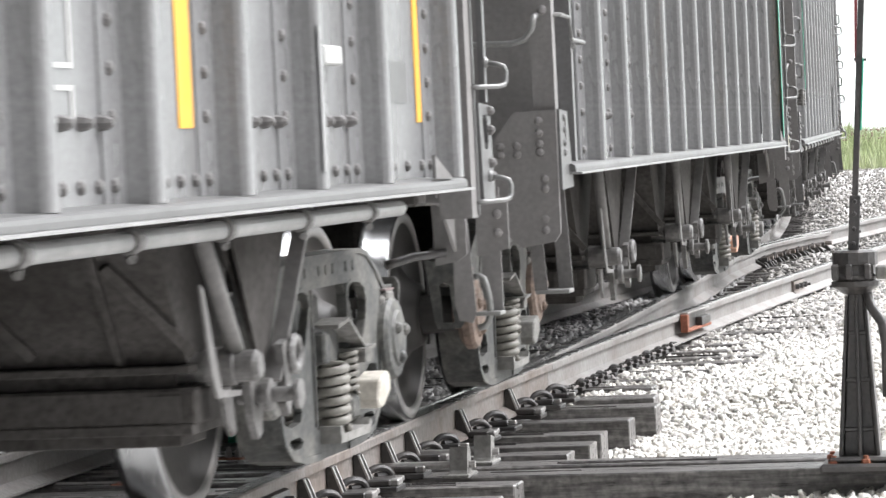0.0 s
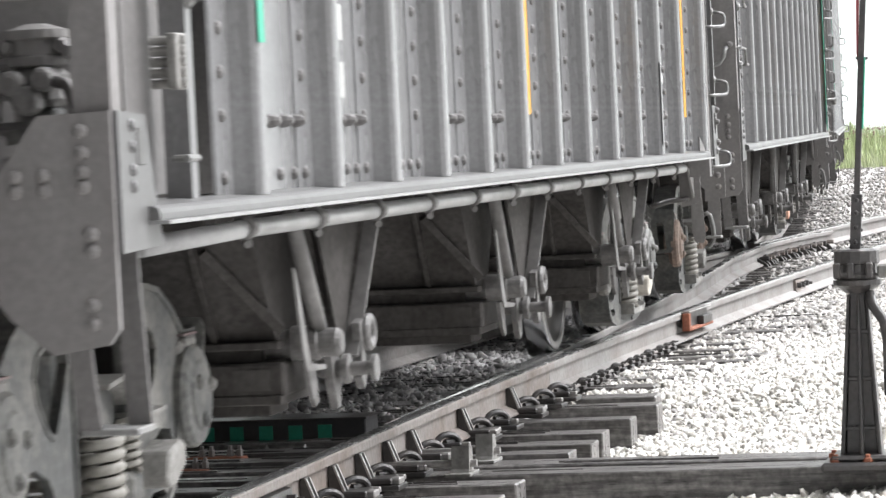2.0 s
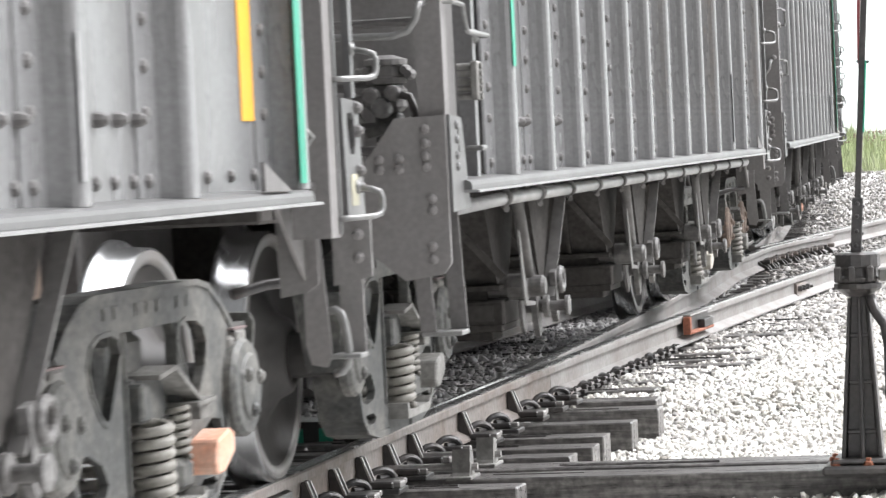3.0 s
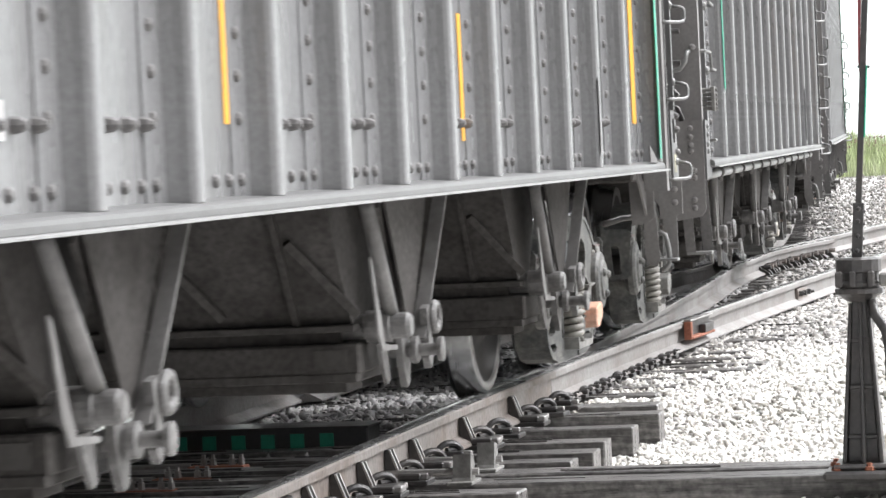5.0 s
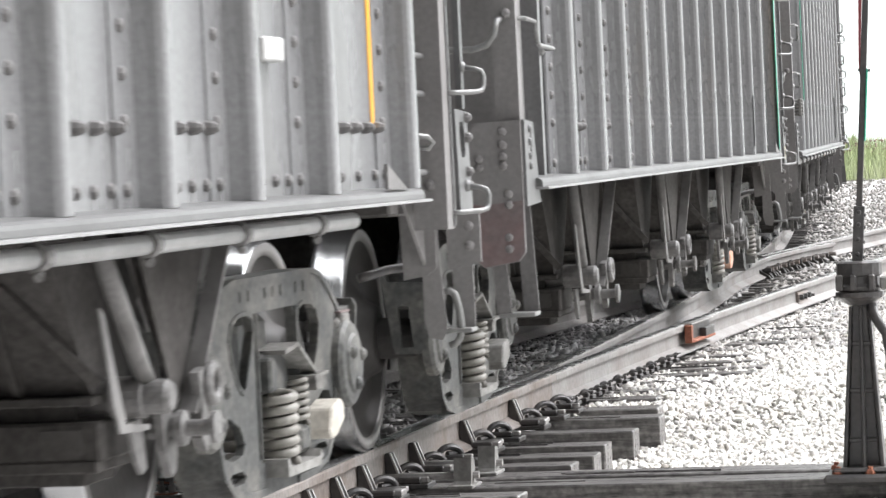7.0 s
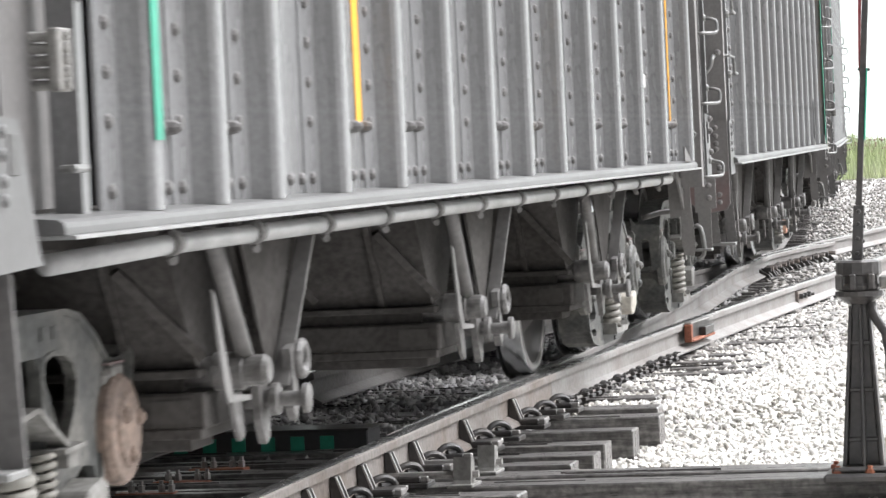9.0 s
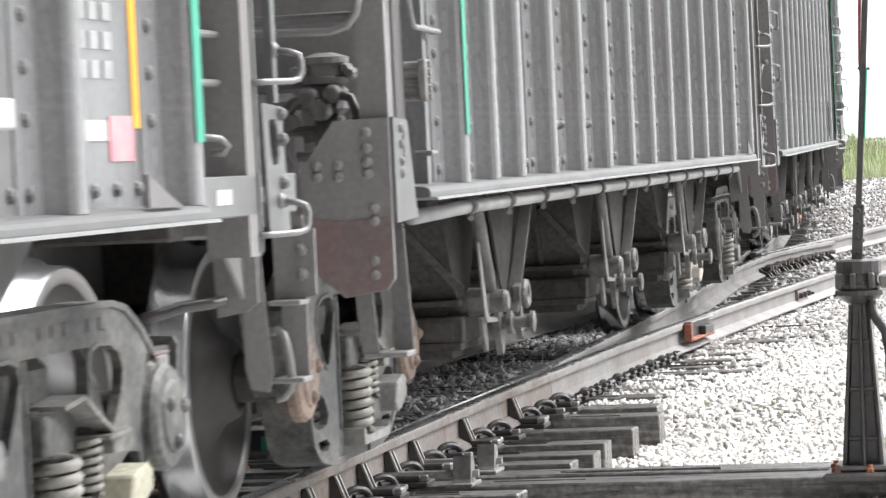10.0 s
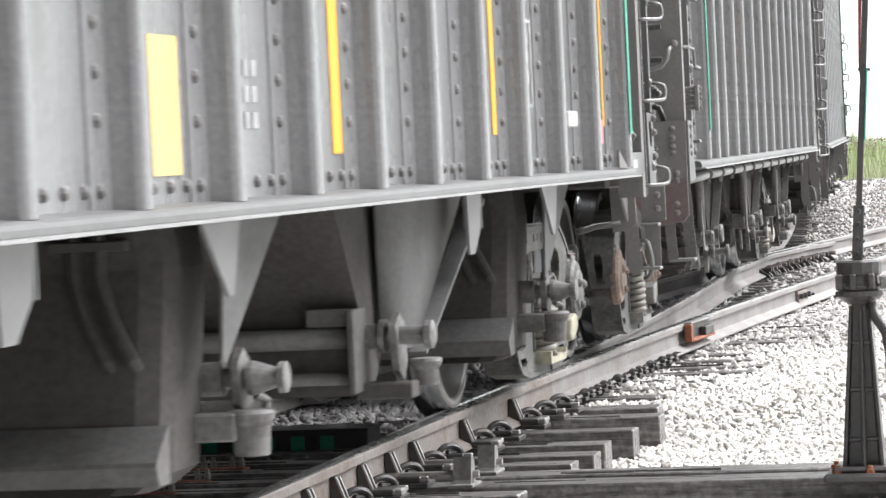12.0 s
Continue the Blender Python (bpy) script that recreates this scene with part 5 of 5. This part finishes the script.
def fastening(s, braced, bright, grow=1.0):
    """A switch plate with spring clips, and where asked a rail brace."""
    thing = empty("rail_fastening", "black oiled steel switch plate with spring clips" if not braced else "black steel rail brace with bright edges and spring clips", "rail brace", "fastenings of the stock rail")
    m = on_rail(s)

    def add(name, bm, mat, label=""):
        bmesh.ops.transform(bm, verts=bm.verts, matrix=m)
        return part(name, bm, mat, thing, label)
    add("plate", box(bmesh.new(), -0.10, 0.20 if bright else 0.10, -0.085 if bright else -0.05, 0.085 if bright else 0.05, -0.200, -0.178, 0.004), IRON)
    if braced:
        bm = bmesh.new()
        prism(bm, [(0.012, -0.050), (0.030, -0.050), (0.072, -0.165), (0.012, -0.165)], "y", -0.035, 0.035)
        add("brace", bm, IRON)
        for y in (-0.036, 0.018):
            bm = bmesh.new()
            prism(bm, [(0.030, -0.052), (0.037, -0.052), (0.079, -0.160), (0.070, -0.165)], "y", y, y + 0.016)
            add("worn_edge", bm, STEEL, "bright worn edge")
        add("brace_foot", box(bmesh.new(), 0.07, 0.17, -0.075, 0.075, -0.178, -0.150, 0.006), IRON)
    for y in (0.10,) if braced else (0.0,):
        r = 0.78 if bright else 0.34 * grow
        add("clip_seat", box(bmesh.new(), 0.045, 0.07 + 0.11 * r, y - 0.05 * r, y + 0.055 * r, -0.178, -0.152, 0.006), IRON)
        bm = bmesh.new()
        rod(bm, [(0.085 + 0.055 * r * math.cos(math.pi * k / 10), y + 0.05 * r * math.cos(math.pi * k / 10), -0.155 + 0.050 * r * math.sin(math.pi * k / 10)) for k in range(11)], 0.0165 * (r + 0.15), 8)
        add("spring_clip", bm, IRON)
        add("clip_toe", rod(bmesh.new(), [(0.075, y - 0.01, -0.148), (0.115, y + 0.055 * r, -0.146)], 0.018 * r, 8), IRON)
        if bright:
            add("worn_tip", box(bmesh.new(), 0.150, 0.19, y - 0.035 * r, y + 0.01, -0.172, -0.150, 0.004), STEEL if bright else IRON)
    if braced:
        add("wedge", box(bmesh.new(), 0.155, 0.20, -0.06, 0.03, -0.178, -0.150, 0.005), STEEL, "bright steel wedge")
    return thing


for s, braced in ((12.20, True), (12.66, True), (13.13, True), (13.65, True), (14.13, True), (14.60, False), (15.22, True), (15.75, False), (16.41, True), (16.95, False), (17.36, False)):
    fastening(s, braced, True)
for k in range(17):
    fastening(17.62 + 0.218 * k + 0.04 * math.sin(7.1 * k), False, False, 0.75 + 0.3 * math.sin(3.7 * k + 1))

# pale block castings standing on the head block timbers
for s, x in ((13.62, 0.31), (14.15, 0.31)):
    thing = empty("rod_guide", "pale worn steel rod guide on the head block timber", "rod guide", "rod guides")
    m = on_rail(s)
    bm = bmesh.new()
    prism(bm, [(-0.07, -0.20), (0.07, -0.20), (0.05, -0.175), (0.035, -0.085), (-0.03, -0.075), (-0.05, -0.17)], "x", x, x + 0.075)
    box(bm, x - 0.02, x + 0.09, -0.10, 0.10, -0.20, -0.185, 0.003)
    bmesh.ops.transform(bm, verts=bm.verts, matrix=m)
    part("casting", bm, DUSTY, thing)
    bm = bmesh.new()
    rod(bm, [(-0.25, 0.0, -0.15), (x + 0.1, 0.0, -0.15)], 0.016)
    bmesh.ops.transform(bm, verts=bm.verts, matrix=m)
    part("throw_rod", bm, STEEL, thing)


def joint(s, half, name, label, mat, bolts, bolt_mat):
    thing = empty(name, label, "joint bar")
    bm = bmesh.new()
    prism(bm, [(0.010, -0.055), (0.030, -0.062), (0.036, -0.10), (0.030, -0.14), (0.055, -0.165), (0.010, -0.165)], "y", -half, half)
    bmesh.ops.transform(bm, verts=bm.verts, matrix=on_rail(s))
    part("bar", bm, mat, thing)
    for k in range(bolts):
        bm = bmesh.new()
        y = -half * 0.8 + 1.6 * half * k / max(bolts - 1, 1)
        lathe(bm, [(0.034, 0.024), (0.066, 0.024), (0.07, 0.012), (0.095, 0.012)], 6, "x", (0, y, -0.10))
        bmesh.ops.transform(bm, verts=bm.verts, matrix=on_rail(s))
        part("bolt", bm, bolt_mat, thing)


joint(11.6, 0.36, "joint_bar", "black joint bar with bolts on the stock rail", IRON, 4, IRON)
joint(27.0, 0.24, "joint_bar", "dark joint bar with bolts on the stock rail", RAIL_OLD, 3, IRON)

# rusty clamp on the stock rail
clamp = empty("rail_clamp", "orange rusty channel clamp fixed to the stock rail", "clamp")
for name, x0, x1, y0, y1, z0, z1, mat in (("back", 0.045, 0.06, -0.42, 0.42, -0.14, -0.035, IRON), ("end_plate", 0.045, 0.095, -0.47, -0.42, -0.150, -0.035, CLIP), ("base", 0.045, 0.10, -0.42, 0.42, -0.150, -0.132, CLIP),
                                         ("top", 0.038, 0.09, -0.42, 0.42, -0.033, -0.022, STEEL), ("block", 0.06, 0.105, 0.02, 0.36, -0.131, -0.075, IRON)):
    bm = box(bmesh.new(), x0, x1, y0, y1, z0, z1, 0.004)
    bmesh.ops.transform(bm, verts=bm.verts, matrix=on_rail(22.18) @ pose(0, 0, 0.026))
    part(name, bm, mat, clamp)

# row of bolts and braces along the frog
for k in range(17):
    thing = empty("frog_brace", "dark rusty brace block along the frog", "rail brace", "braces of the frog")
    s = 32.3 + 0.22 * k + 0.05 * math.sin(4.1 * k)
    w = float(np.interp(s, (32.2, 33.2, 35.2, 36.2), (-0.56, -0.6375, -0.6375, -0.55)))
    m = Matrix.Translation(spot(MAIN, s)) @ Matrix.Rotation(heading(MAIN, s), 4, "Z")
    bm = bmesh.new()
    prism(bm, [(w + 0.02, -0.19), (w + 0.13, -0.19), (w + 0.11, -0.16), (w + 0.05, -0.125 + 0.02 * (k % 3)), (w + 0.02, -0.10)], "y", -0.03, 0.02 + 0.015 * (k % 2))
    bmesh.ops.transform(bm, verts=bm.verts, matrix=m)
    part("block", bm, WHEEL, thing)
    bm = bmesh.new()
    lathe(bm, [(w + 0.06, 0.024), (w + 0.13, 0.024)], 6, "x", (0, 0.02, -0.11))
    bmesh.ops.transform(bm, verts=bm.verts, matrix=m)
    part("bolt", bm, RAIL_OLD if k % 3 else IRON, thing)

# ------------------------------------------------------------ gear between the rails
gear = empty("heater_duct", "long black steel duct with green squares lying across the track bed", "duct")
part("duct", box(bmesh.new(), -1.75, 0.0, 15.55, 15.80, -0.225, -0.085, 0.006), BOXBLACK, gear)
part("rim", box(bmesh.new(), -1.75, 0.01, 15.53, 15.82, -0.092, -0.082, 0.002), IRON, gear)
for k in range(8):
    x = -0.235 - 0.147 * k
    part("green_square", box(bmesh.new(), x, x + 0.068, 15.543, 15.551, -0.19, -0.115), GREEN, gear, "teal green painted square")
for i, (x, y) in enumerate(((-0.47, 13.66), (-0.46, 14.15), (-0.47, 14.72))):
    thing = empty("rod_clip", "orange rusty rod clip with bright bolts", "clip", "rod clips between the rails")
    part("bar", box(bmesh.new(), x - 0.16, x + 0.11, y - 0.05, y + 0.05, -0.215, -0.18, 0.006), CLIP, thing)
    for dx in (-0.10, -0.055, 0.035, 0.08):
        for dy in (0.02,):
            bm = bmesh.new()
            lathe(bm, [(-0.18, 0.016), (-0.15, 0.016), (-0.149, 0.010), (-0.132, 0.010)], 6, "z", (x + dx, y + dy, 0))
            part("bolt", bm, STEEL, thing)
    bm = bmesh.new()
    rod(bm, [(x - 0.9, y, -0.19), (x - 0.16, y, -0.19)], 0.02)
    part("throw_rod", bm, STEEL, thing)

# ------------------------------------------------------------ switch stand on the head block timbers
stand = empty("switch_stand", "black cast-iron switch stand with a tall steel mast on rusty-bolted base", "switch stand")
stand.matrix_basis = pose(2.566, 13.66, -0.20, 0, 0.6, 2)


def sp(name, bm, mat, label="", smooth=False):
    return part(name, bm, mat, stand, label, smooth)


sp("base_plate", box(bmesh.new(), -0.155, 0.33, -0.20, 0.14, 0.0, 0.042, 0.012), IRON)
sp("base_rim", box(bmesh.new(), -0.12, 0.30, -0.17, 0.12, 0.042, 0.066, 0.01), IRON)


def tapered(x0, x1, y0, y1, z0, X0, X1, Y0, Y1, z1):
    bm = bmesh.new()
    lo = [bm.verts.new(p) for p in ((x0, y0, z0), (x1, y0, z0), (x1, y1, z0), (x0, y1, z0))]
    hi = [bm.verts.new(p) for p in ((X0, Y0, z1), (X1, Y0, z1), (X1, Y1, z1), (X0, Y1, z1))]
    bm.faces.new(lo)
    bm.faces.new(hi)
    for i in range(4):
        bm.faces.new((lo[i], lo[(i + 1) % 4], hi[(i + 1) % 4], hi[i]))
    bmesh.ops.recalc_face_normals(bm, faces=bm.faces)
    bmesh.ops.bevel(bm, geom=list(bm.edges), offset=0.006, segments=2, affect="EDGES", profile=0.5)
    return bm


sp("column", tapered(-0.066, 0.066, -0.05, 0.07, 0.06, -0.030, 0.030, -0.03, 0.03, 0.72), IRON)
sp("column_rib", tapered(-0.004, 0.012, -0.13, -0.05, 0.06, -0.004, 0.010, -0.055, -0.025, 0.71), IRON)
sp("column_rib", tapered(-0.084, -0.066, -0.10, 0.05, 0.06, -0.042, -0.030, -0.045, 0.03, 0.71), IRON)
sp("column_rib", tapered(0.066, 0.084, -0.10, 0.05, 0.06, 0.030, 0.042, -0.045, 0.03, 0.71), IRON)
for z, k in ((0.16, 0.072), (0.36, 0.058), (0.55, 0.046)):
    sp("cross_web", box(bmesh.new(), -k, k, -0.07 + z * 0.05, -0.04, z, z + 0.018, 0.004), IRON)
bm = bmesh.new()
lathe(bm, [(0.715, 0.05), (0.735, 0.075), (0.748, 0.098), (0.768, 0.098), (0.77, 0.05)], 20, "z")
sp("collar", bm, IRON)
bm = bmesh.new()
lathe(bm, [(0.768, 0.082), (0.79, 0.090), (0.80, 0.083), (0.83, 0.083), (0.836, 0.092), (0.885, 0.092), (0.893, 0.075)], 14, "z")
sp("head", bm, IRON)
for x in (-0.075, -0.02, 0.055):
    sp("head_lug", box(bmesh.new(), x - 0.014, x + 0.014, -0.105, -0.07, 0.775, 0.84, 0.006), IRON)
sp("lock_piece", box(bmesh.new(), 0.085, 0.135, -0.06, -0.01, 0.775, 0.83, 0.008), DUSTY, "pale worn lock piece")
bm = rod(bmesh.new(), [(0.05, -0.05, 0.72), (0.065, -0.06, 0.66), (0.105, -0.07, 0.60), (0.118, -0.07, 0.52), (0.118, -0.07, 0.30)], 0.020, 10)
sp("throw_lever", bm, IRON, smooth=True)
lean = Matrix.Translation((-0.004, 0, 0.89)) @ Matrix.Rotation(radians(3.6), 4, "Y")
bm = box(bmesh.new(), -0.022, 0.022, -0.012, 0.012, 0, 0.225, 0.003)
for z in (0.03, 0.09, 0.15, 0.2):
    dome(bm, (0, -0.012, z), 0.010, "y", -1)
    dome(bm, (0.022, 0.0, z - 0.01), 0.008, "x", 1)
bmesh.ops.transform(bm, verts=bm.verts, matrix=lean)
sp("mast_socket", bm, IRON)
bm = box(bmesh.new(), -0.0125, 0.0125, -0.010, 0.010, 0.1, 1.55, 0.003)
bmesh.ops.transform(bm, verts=bm.verts, matrix=lean)
sp("mast", bm, IRON)
bm = box(bmesh.new(), 0.0125, 0.0175, -0.02, 0.02, 0.49, 0.78, 0.001)
bmesh.ops.transform(bm, verts=bm.verts, matrix=lean)
sp("target_edge", bm, GREEN)
bm = bmesh.new()
prism(bm, [(-0.012, 0.74), (-0.020, 0.80), (-0.046, 1.5), (-0.018, 1.5), (-0.0127, 0.80)], "y", -0.003, 0.003)
bmesh.ops.transform(bm, verts=bm.verts, matrix=lean)
sp("target", bm, RED, "dull red target blade edge-on")
bm = rod(bmesh.new(), [(-0.022, 0, 0.775), (0.028, 0, 0.775)], 0.006)
bmesh.ops.transform(bm, verts=bm.verts, matrix=lean)
sp("target_bolt", bm, IRON)
for i, (x, y) in enumerate(((-0.10, -0.15), (0.03, -0.16), (0.16, -0.15), (-0.12, 0.05), (0.26, 0.05))):
    bm = bmesh.new()
    lathe(bm, [(0.042, 0.024), (0.058, 0.022), (0.060, 0.012), (0.072, 0.011)], 6, "z", (x, y, 0))
    sp("base_bolt", bm, CLIP, "orange rusty bolt")


# ------------------------------------------------------------ weeds at the far end
def build_grass():
    rng = np.random.default_rng(11)
    bm = bmesh.new()
    for i in range(30000):
        x, y = rng.uniform(-7, 4), 76 + 14 * rng.random()
        h = (0.45 + 0.75 * rng.random() ** 1.4) * (0.55 + 0.45 * min((y - 76) / 5, 1)) * (0.8 + 0.4 * noise.noise((x * 0.8, y * 0.8, 1)))
        z, a, k = bed(x, y), rng.uniform(0, 6.28), rng.uniform(0.008, 0.02)
        dx, dy = math.cos(a), math.sin(a)
        lx, ly = rng.normal(0, 0.16, 2) * h
        v = [bm.verts.new(p) for p in ((x - k * dx, y - k * dy, z), (x + k * dx, y + k * dy, z), (x + lx * 0.5 + k * 0.8 * dx, y + ly * 0.5 + k * 0.8 * dy, z + h * 0.6), (x + lx, y + ly, z + h), (x + lx * 0.5 - k * 0.8 * dx, y + ly * 0.5 - k * 0.8 * dy, z + h * 0.6))]
        bm.faces.new(v)
    tagged(part("grass", bm, GRASS, None, "tall green weeds, paled as by haze, at the end of the gravel"), category="grass", kind="stuff")
    bm = bmesh.new()
    for i in range(160):
        x, y = rng.normal(-3.8, 0.7), 78 + 8 * rng.random()
        z = bed(x, y) + rng.uniform(0.4, 0.85)
        bmesh.ops.create_icosphere(bm, subdivisions=1, radius=rng.uniform(0.015, 0.035), matrix=Matrix.Translation((x, y, z)))
    tagged(part("clover", bm, FLOWER, None, "pinkish clover heads among the weeds"), category="flowers", kind="stuff")


build_grass()


# ------------------------------------------------------------ the train
coal_b = open_hopper("dark grey ribbed steel coal hopper with air line and brake gear", True, True, PALE, CAST, ends=(0.0, 0.1), step=-0.05, stretch=1.006, drop=-0.014)
coal_y = open_hopper("dark grey ribbed steel coal hopper with plain end", False, False, ORANGE, CAST, 0.0, True, (0.0, 0.25), (0.10, 0.20), 0.05, -0.20, stretch=1.0127, patch=True)
coal_d = open_hopper("dark grey ribbed coal hopper with oxide-red corner plates", True, True, PALE, RUSTY, -0.27, True, (-0.47, 0.04), (-0.24, -0.25), -0.2, -0.16, tail=0.30)
last = plate_hopper()
b, y, d, e = coal_b, coal_y, coal_d, last
TOP = BODY_TOP - 0.1
for car, u0, u1, h0 in ((b, 7.19, 7.32, 1.255), (b, 4.82, 4.95, 1.285), (b, 10.04, 10.17, 1.265), (y, 2.36, 2.50 - 0.03, 1.285), (y, 10.06, 10.20, 1.28), (d, 9.74, 9.87, 1.28), (d, 2.02, 2.15, 1.29), (d, 5.16, 5.29, 1.225),
                        (e, 9.52, 9.64, 1.28), (e, 4.10, 4.22, 1.20), (e, 6.76, 6.88, 1.25)):
    stripe(car, YELLOW, "reflector_strip", u0, u1, h0, TOP)
stripe(y, YELLOW, "reflector_strip", 5.68, 5.79, 1.22, 1.69)
for car, u, h0 in ((b, -0.05, 1.48), (y, 10.28, 1.10), (d, -0.62, 1.25), (e, 9.715, 1.24)):
    stripe(car, GREEN, "green_edge", u + 0.02, u + 0.085, h0, TOP, 1.5875)
stripe(e, PALE_YELLOW, "yellow_plate", 6.40, 6.64, 1.15, 1.51)
stripe(e, PALE_YELLOW, "yellow_plate", 2.14, 2.40, 1.16, 1.52)
lines(e, 2.98, 3.22, 1.28, 1.50, 3, FADED)
stripe(e, PINK, "red_tag", 9.33, 9.51, 1.20, 1.31)
stripe(e, WHITE, "white_strip", 9.09, 9.31, 1.25, 1.30)
lines(e, 9.11, 9.40, 1.40, 1.75, 5, FADED)
outline_box(e, 7.40, 7.68, 1.36, 1.72, WHITE)
lines(e, 7.46, 7.62, 1.46, 1.70, 3)
tag_box(e, 8.30, 8.55, 1.275, 1.345)
stripe(b, FADED_RED, "faded_red_panel", 3.64, 3.88, 1.31, 1.75)
for h in (1.39, 1.52, 1.65):
    stripe(b, FADED, "panel_mark", 3.70, 3.83, h, h + 0.06, 1.4945)
outline_box(b, 6.05, 6.33, 1.27, 1.36, WHITE)
outline_box(b, 6.05, 6.33, 1.40, 1.70, WHITE)
lines(b, 1.12, 1.44, 1.34, 1.70, 2)
tag_box(b, 8.62, 8.84, 1.44, 1.50)
stripe(b, SILL, "paint_patch", 9.66, 9.90, 1.33, 1.47)
stripe(y, WHITE, "chalk_mark", 0.42, 0.52, 1.25, 1.34)
tag_box(d, 8.32, 8.54, 1.47, 1.54)
outline_box(d, 5.80, 6.06, 1.345, 1.58, FADED)
lines(d, 5.85, 6.01, 1.40, 1.56, 2, FADED)
lines(d, 5.82, 6.04, 1.295, 1.335, 1, FADED)
outline_box(y, 6.27, 6.49, 1.285, 1.37, FADED)
lines(y, 6.29, 6.48, 1.40, 1.56, 3, FADED)
stripe(b, FADED, "chalk_line", 8.33, 8.35, 1.12, 1.55, 1.5875)
stripe(y, FADED, "chalk_line", 8.385, 8.405, 1.14, 1.48, 1.5875)
coal_a = copy_thing(y, Matrix())
for o in [o for o in coal_a.children if o.name.startswith("primer_patch")]:
    bpy.data.objects.remove(o)
for o in [o for o in coal_a.children_recursive if o.name.startswith(("bearing", "cap_bolt")) and o.parent.location.y < 5]:
    o.data = o.data.copy()
    o.data.materials[0] = RUSTY
coal_z = copy_thing(b, Matrix())
TRAIN = [(coal_a, 35.68), (coal_z, 49.4), (copy_thing(coal_a, Matrix()), 63.1), (copy_thing(coal_a, Matrix()), 76.8), (coal_b, 21.979), (coal_y, 8.284), (coal_d, -4.932), (last, -18.612)]


def rolled(t):
    """Metres that the train has gone since 5.5 s."""
    q = t - 5.5
    return 3.77815 * q - 0.000625 * q * q


def car_pose(s):
    """A car whose rear pin is at arc s and whose front pin follows the same curve."""
    a, b = spot(CURVED, s), spot(CURVED, s + PIN)
    y = (b - a).normalized()
    x = y.cross(Vector((0, 0, 1))).normalized()
    m = Matrix((x, y, x.cross(y))).transposed().to_4x4()
    m.translation = a
    return m


def motions():
    for car, start in TRAIN:
        walk(car, [(t * 0.25, car_pose(start + rolled(t * 0.25))) for t in range(49)])
        for turning in [o for o in car.children_recursive if o.name.startswith(("wheel", "axle"))]:
            y = turning.location.y
            walk(turning, [(t * 0.1, pose(0, y, RADIUS, -math.degrees(rolled(t * 0.1) / RADIUS))) for t in range(121)])


motions()
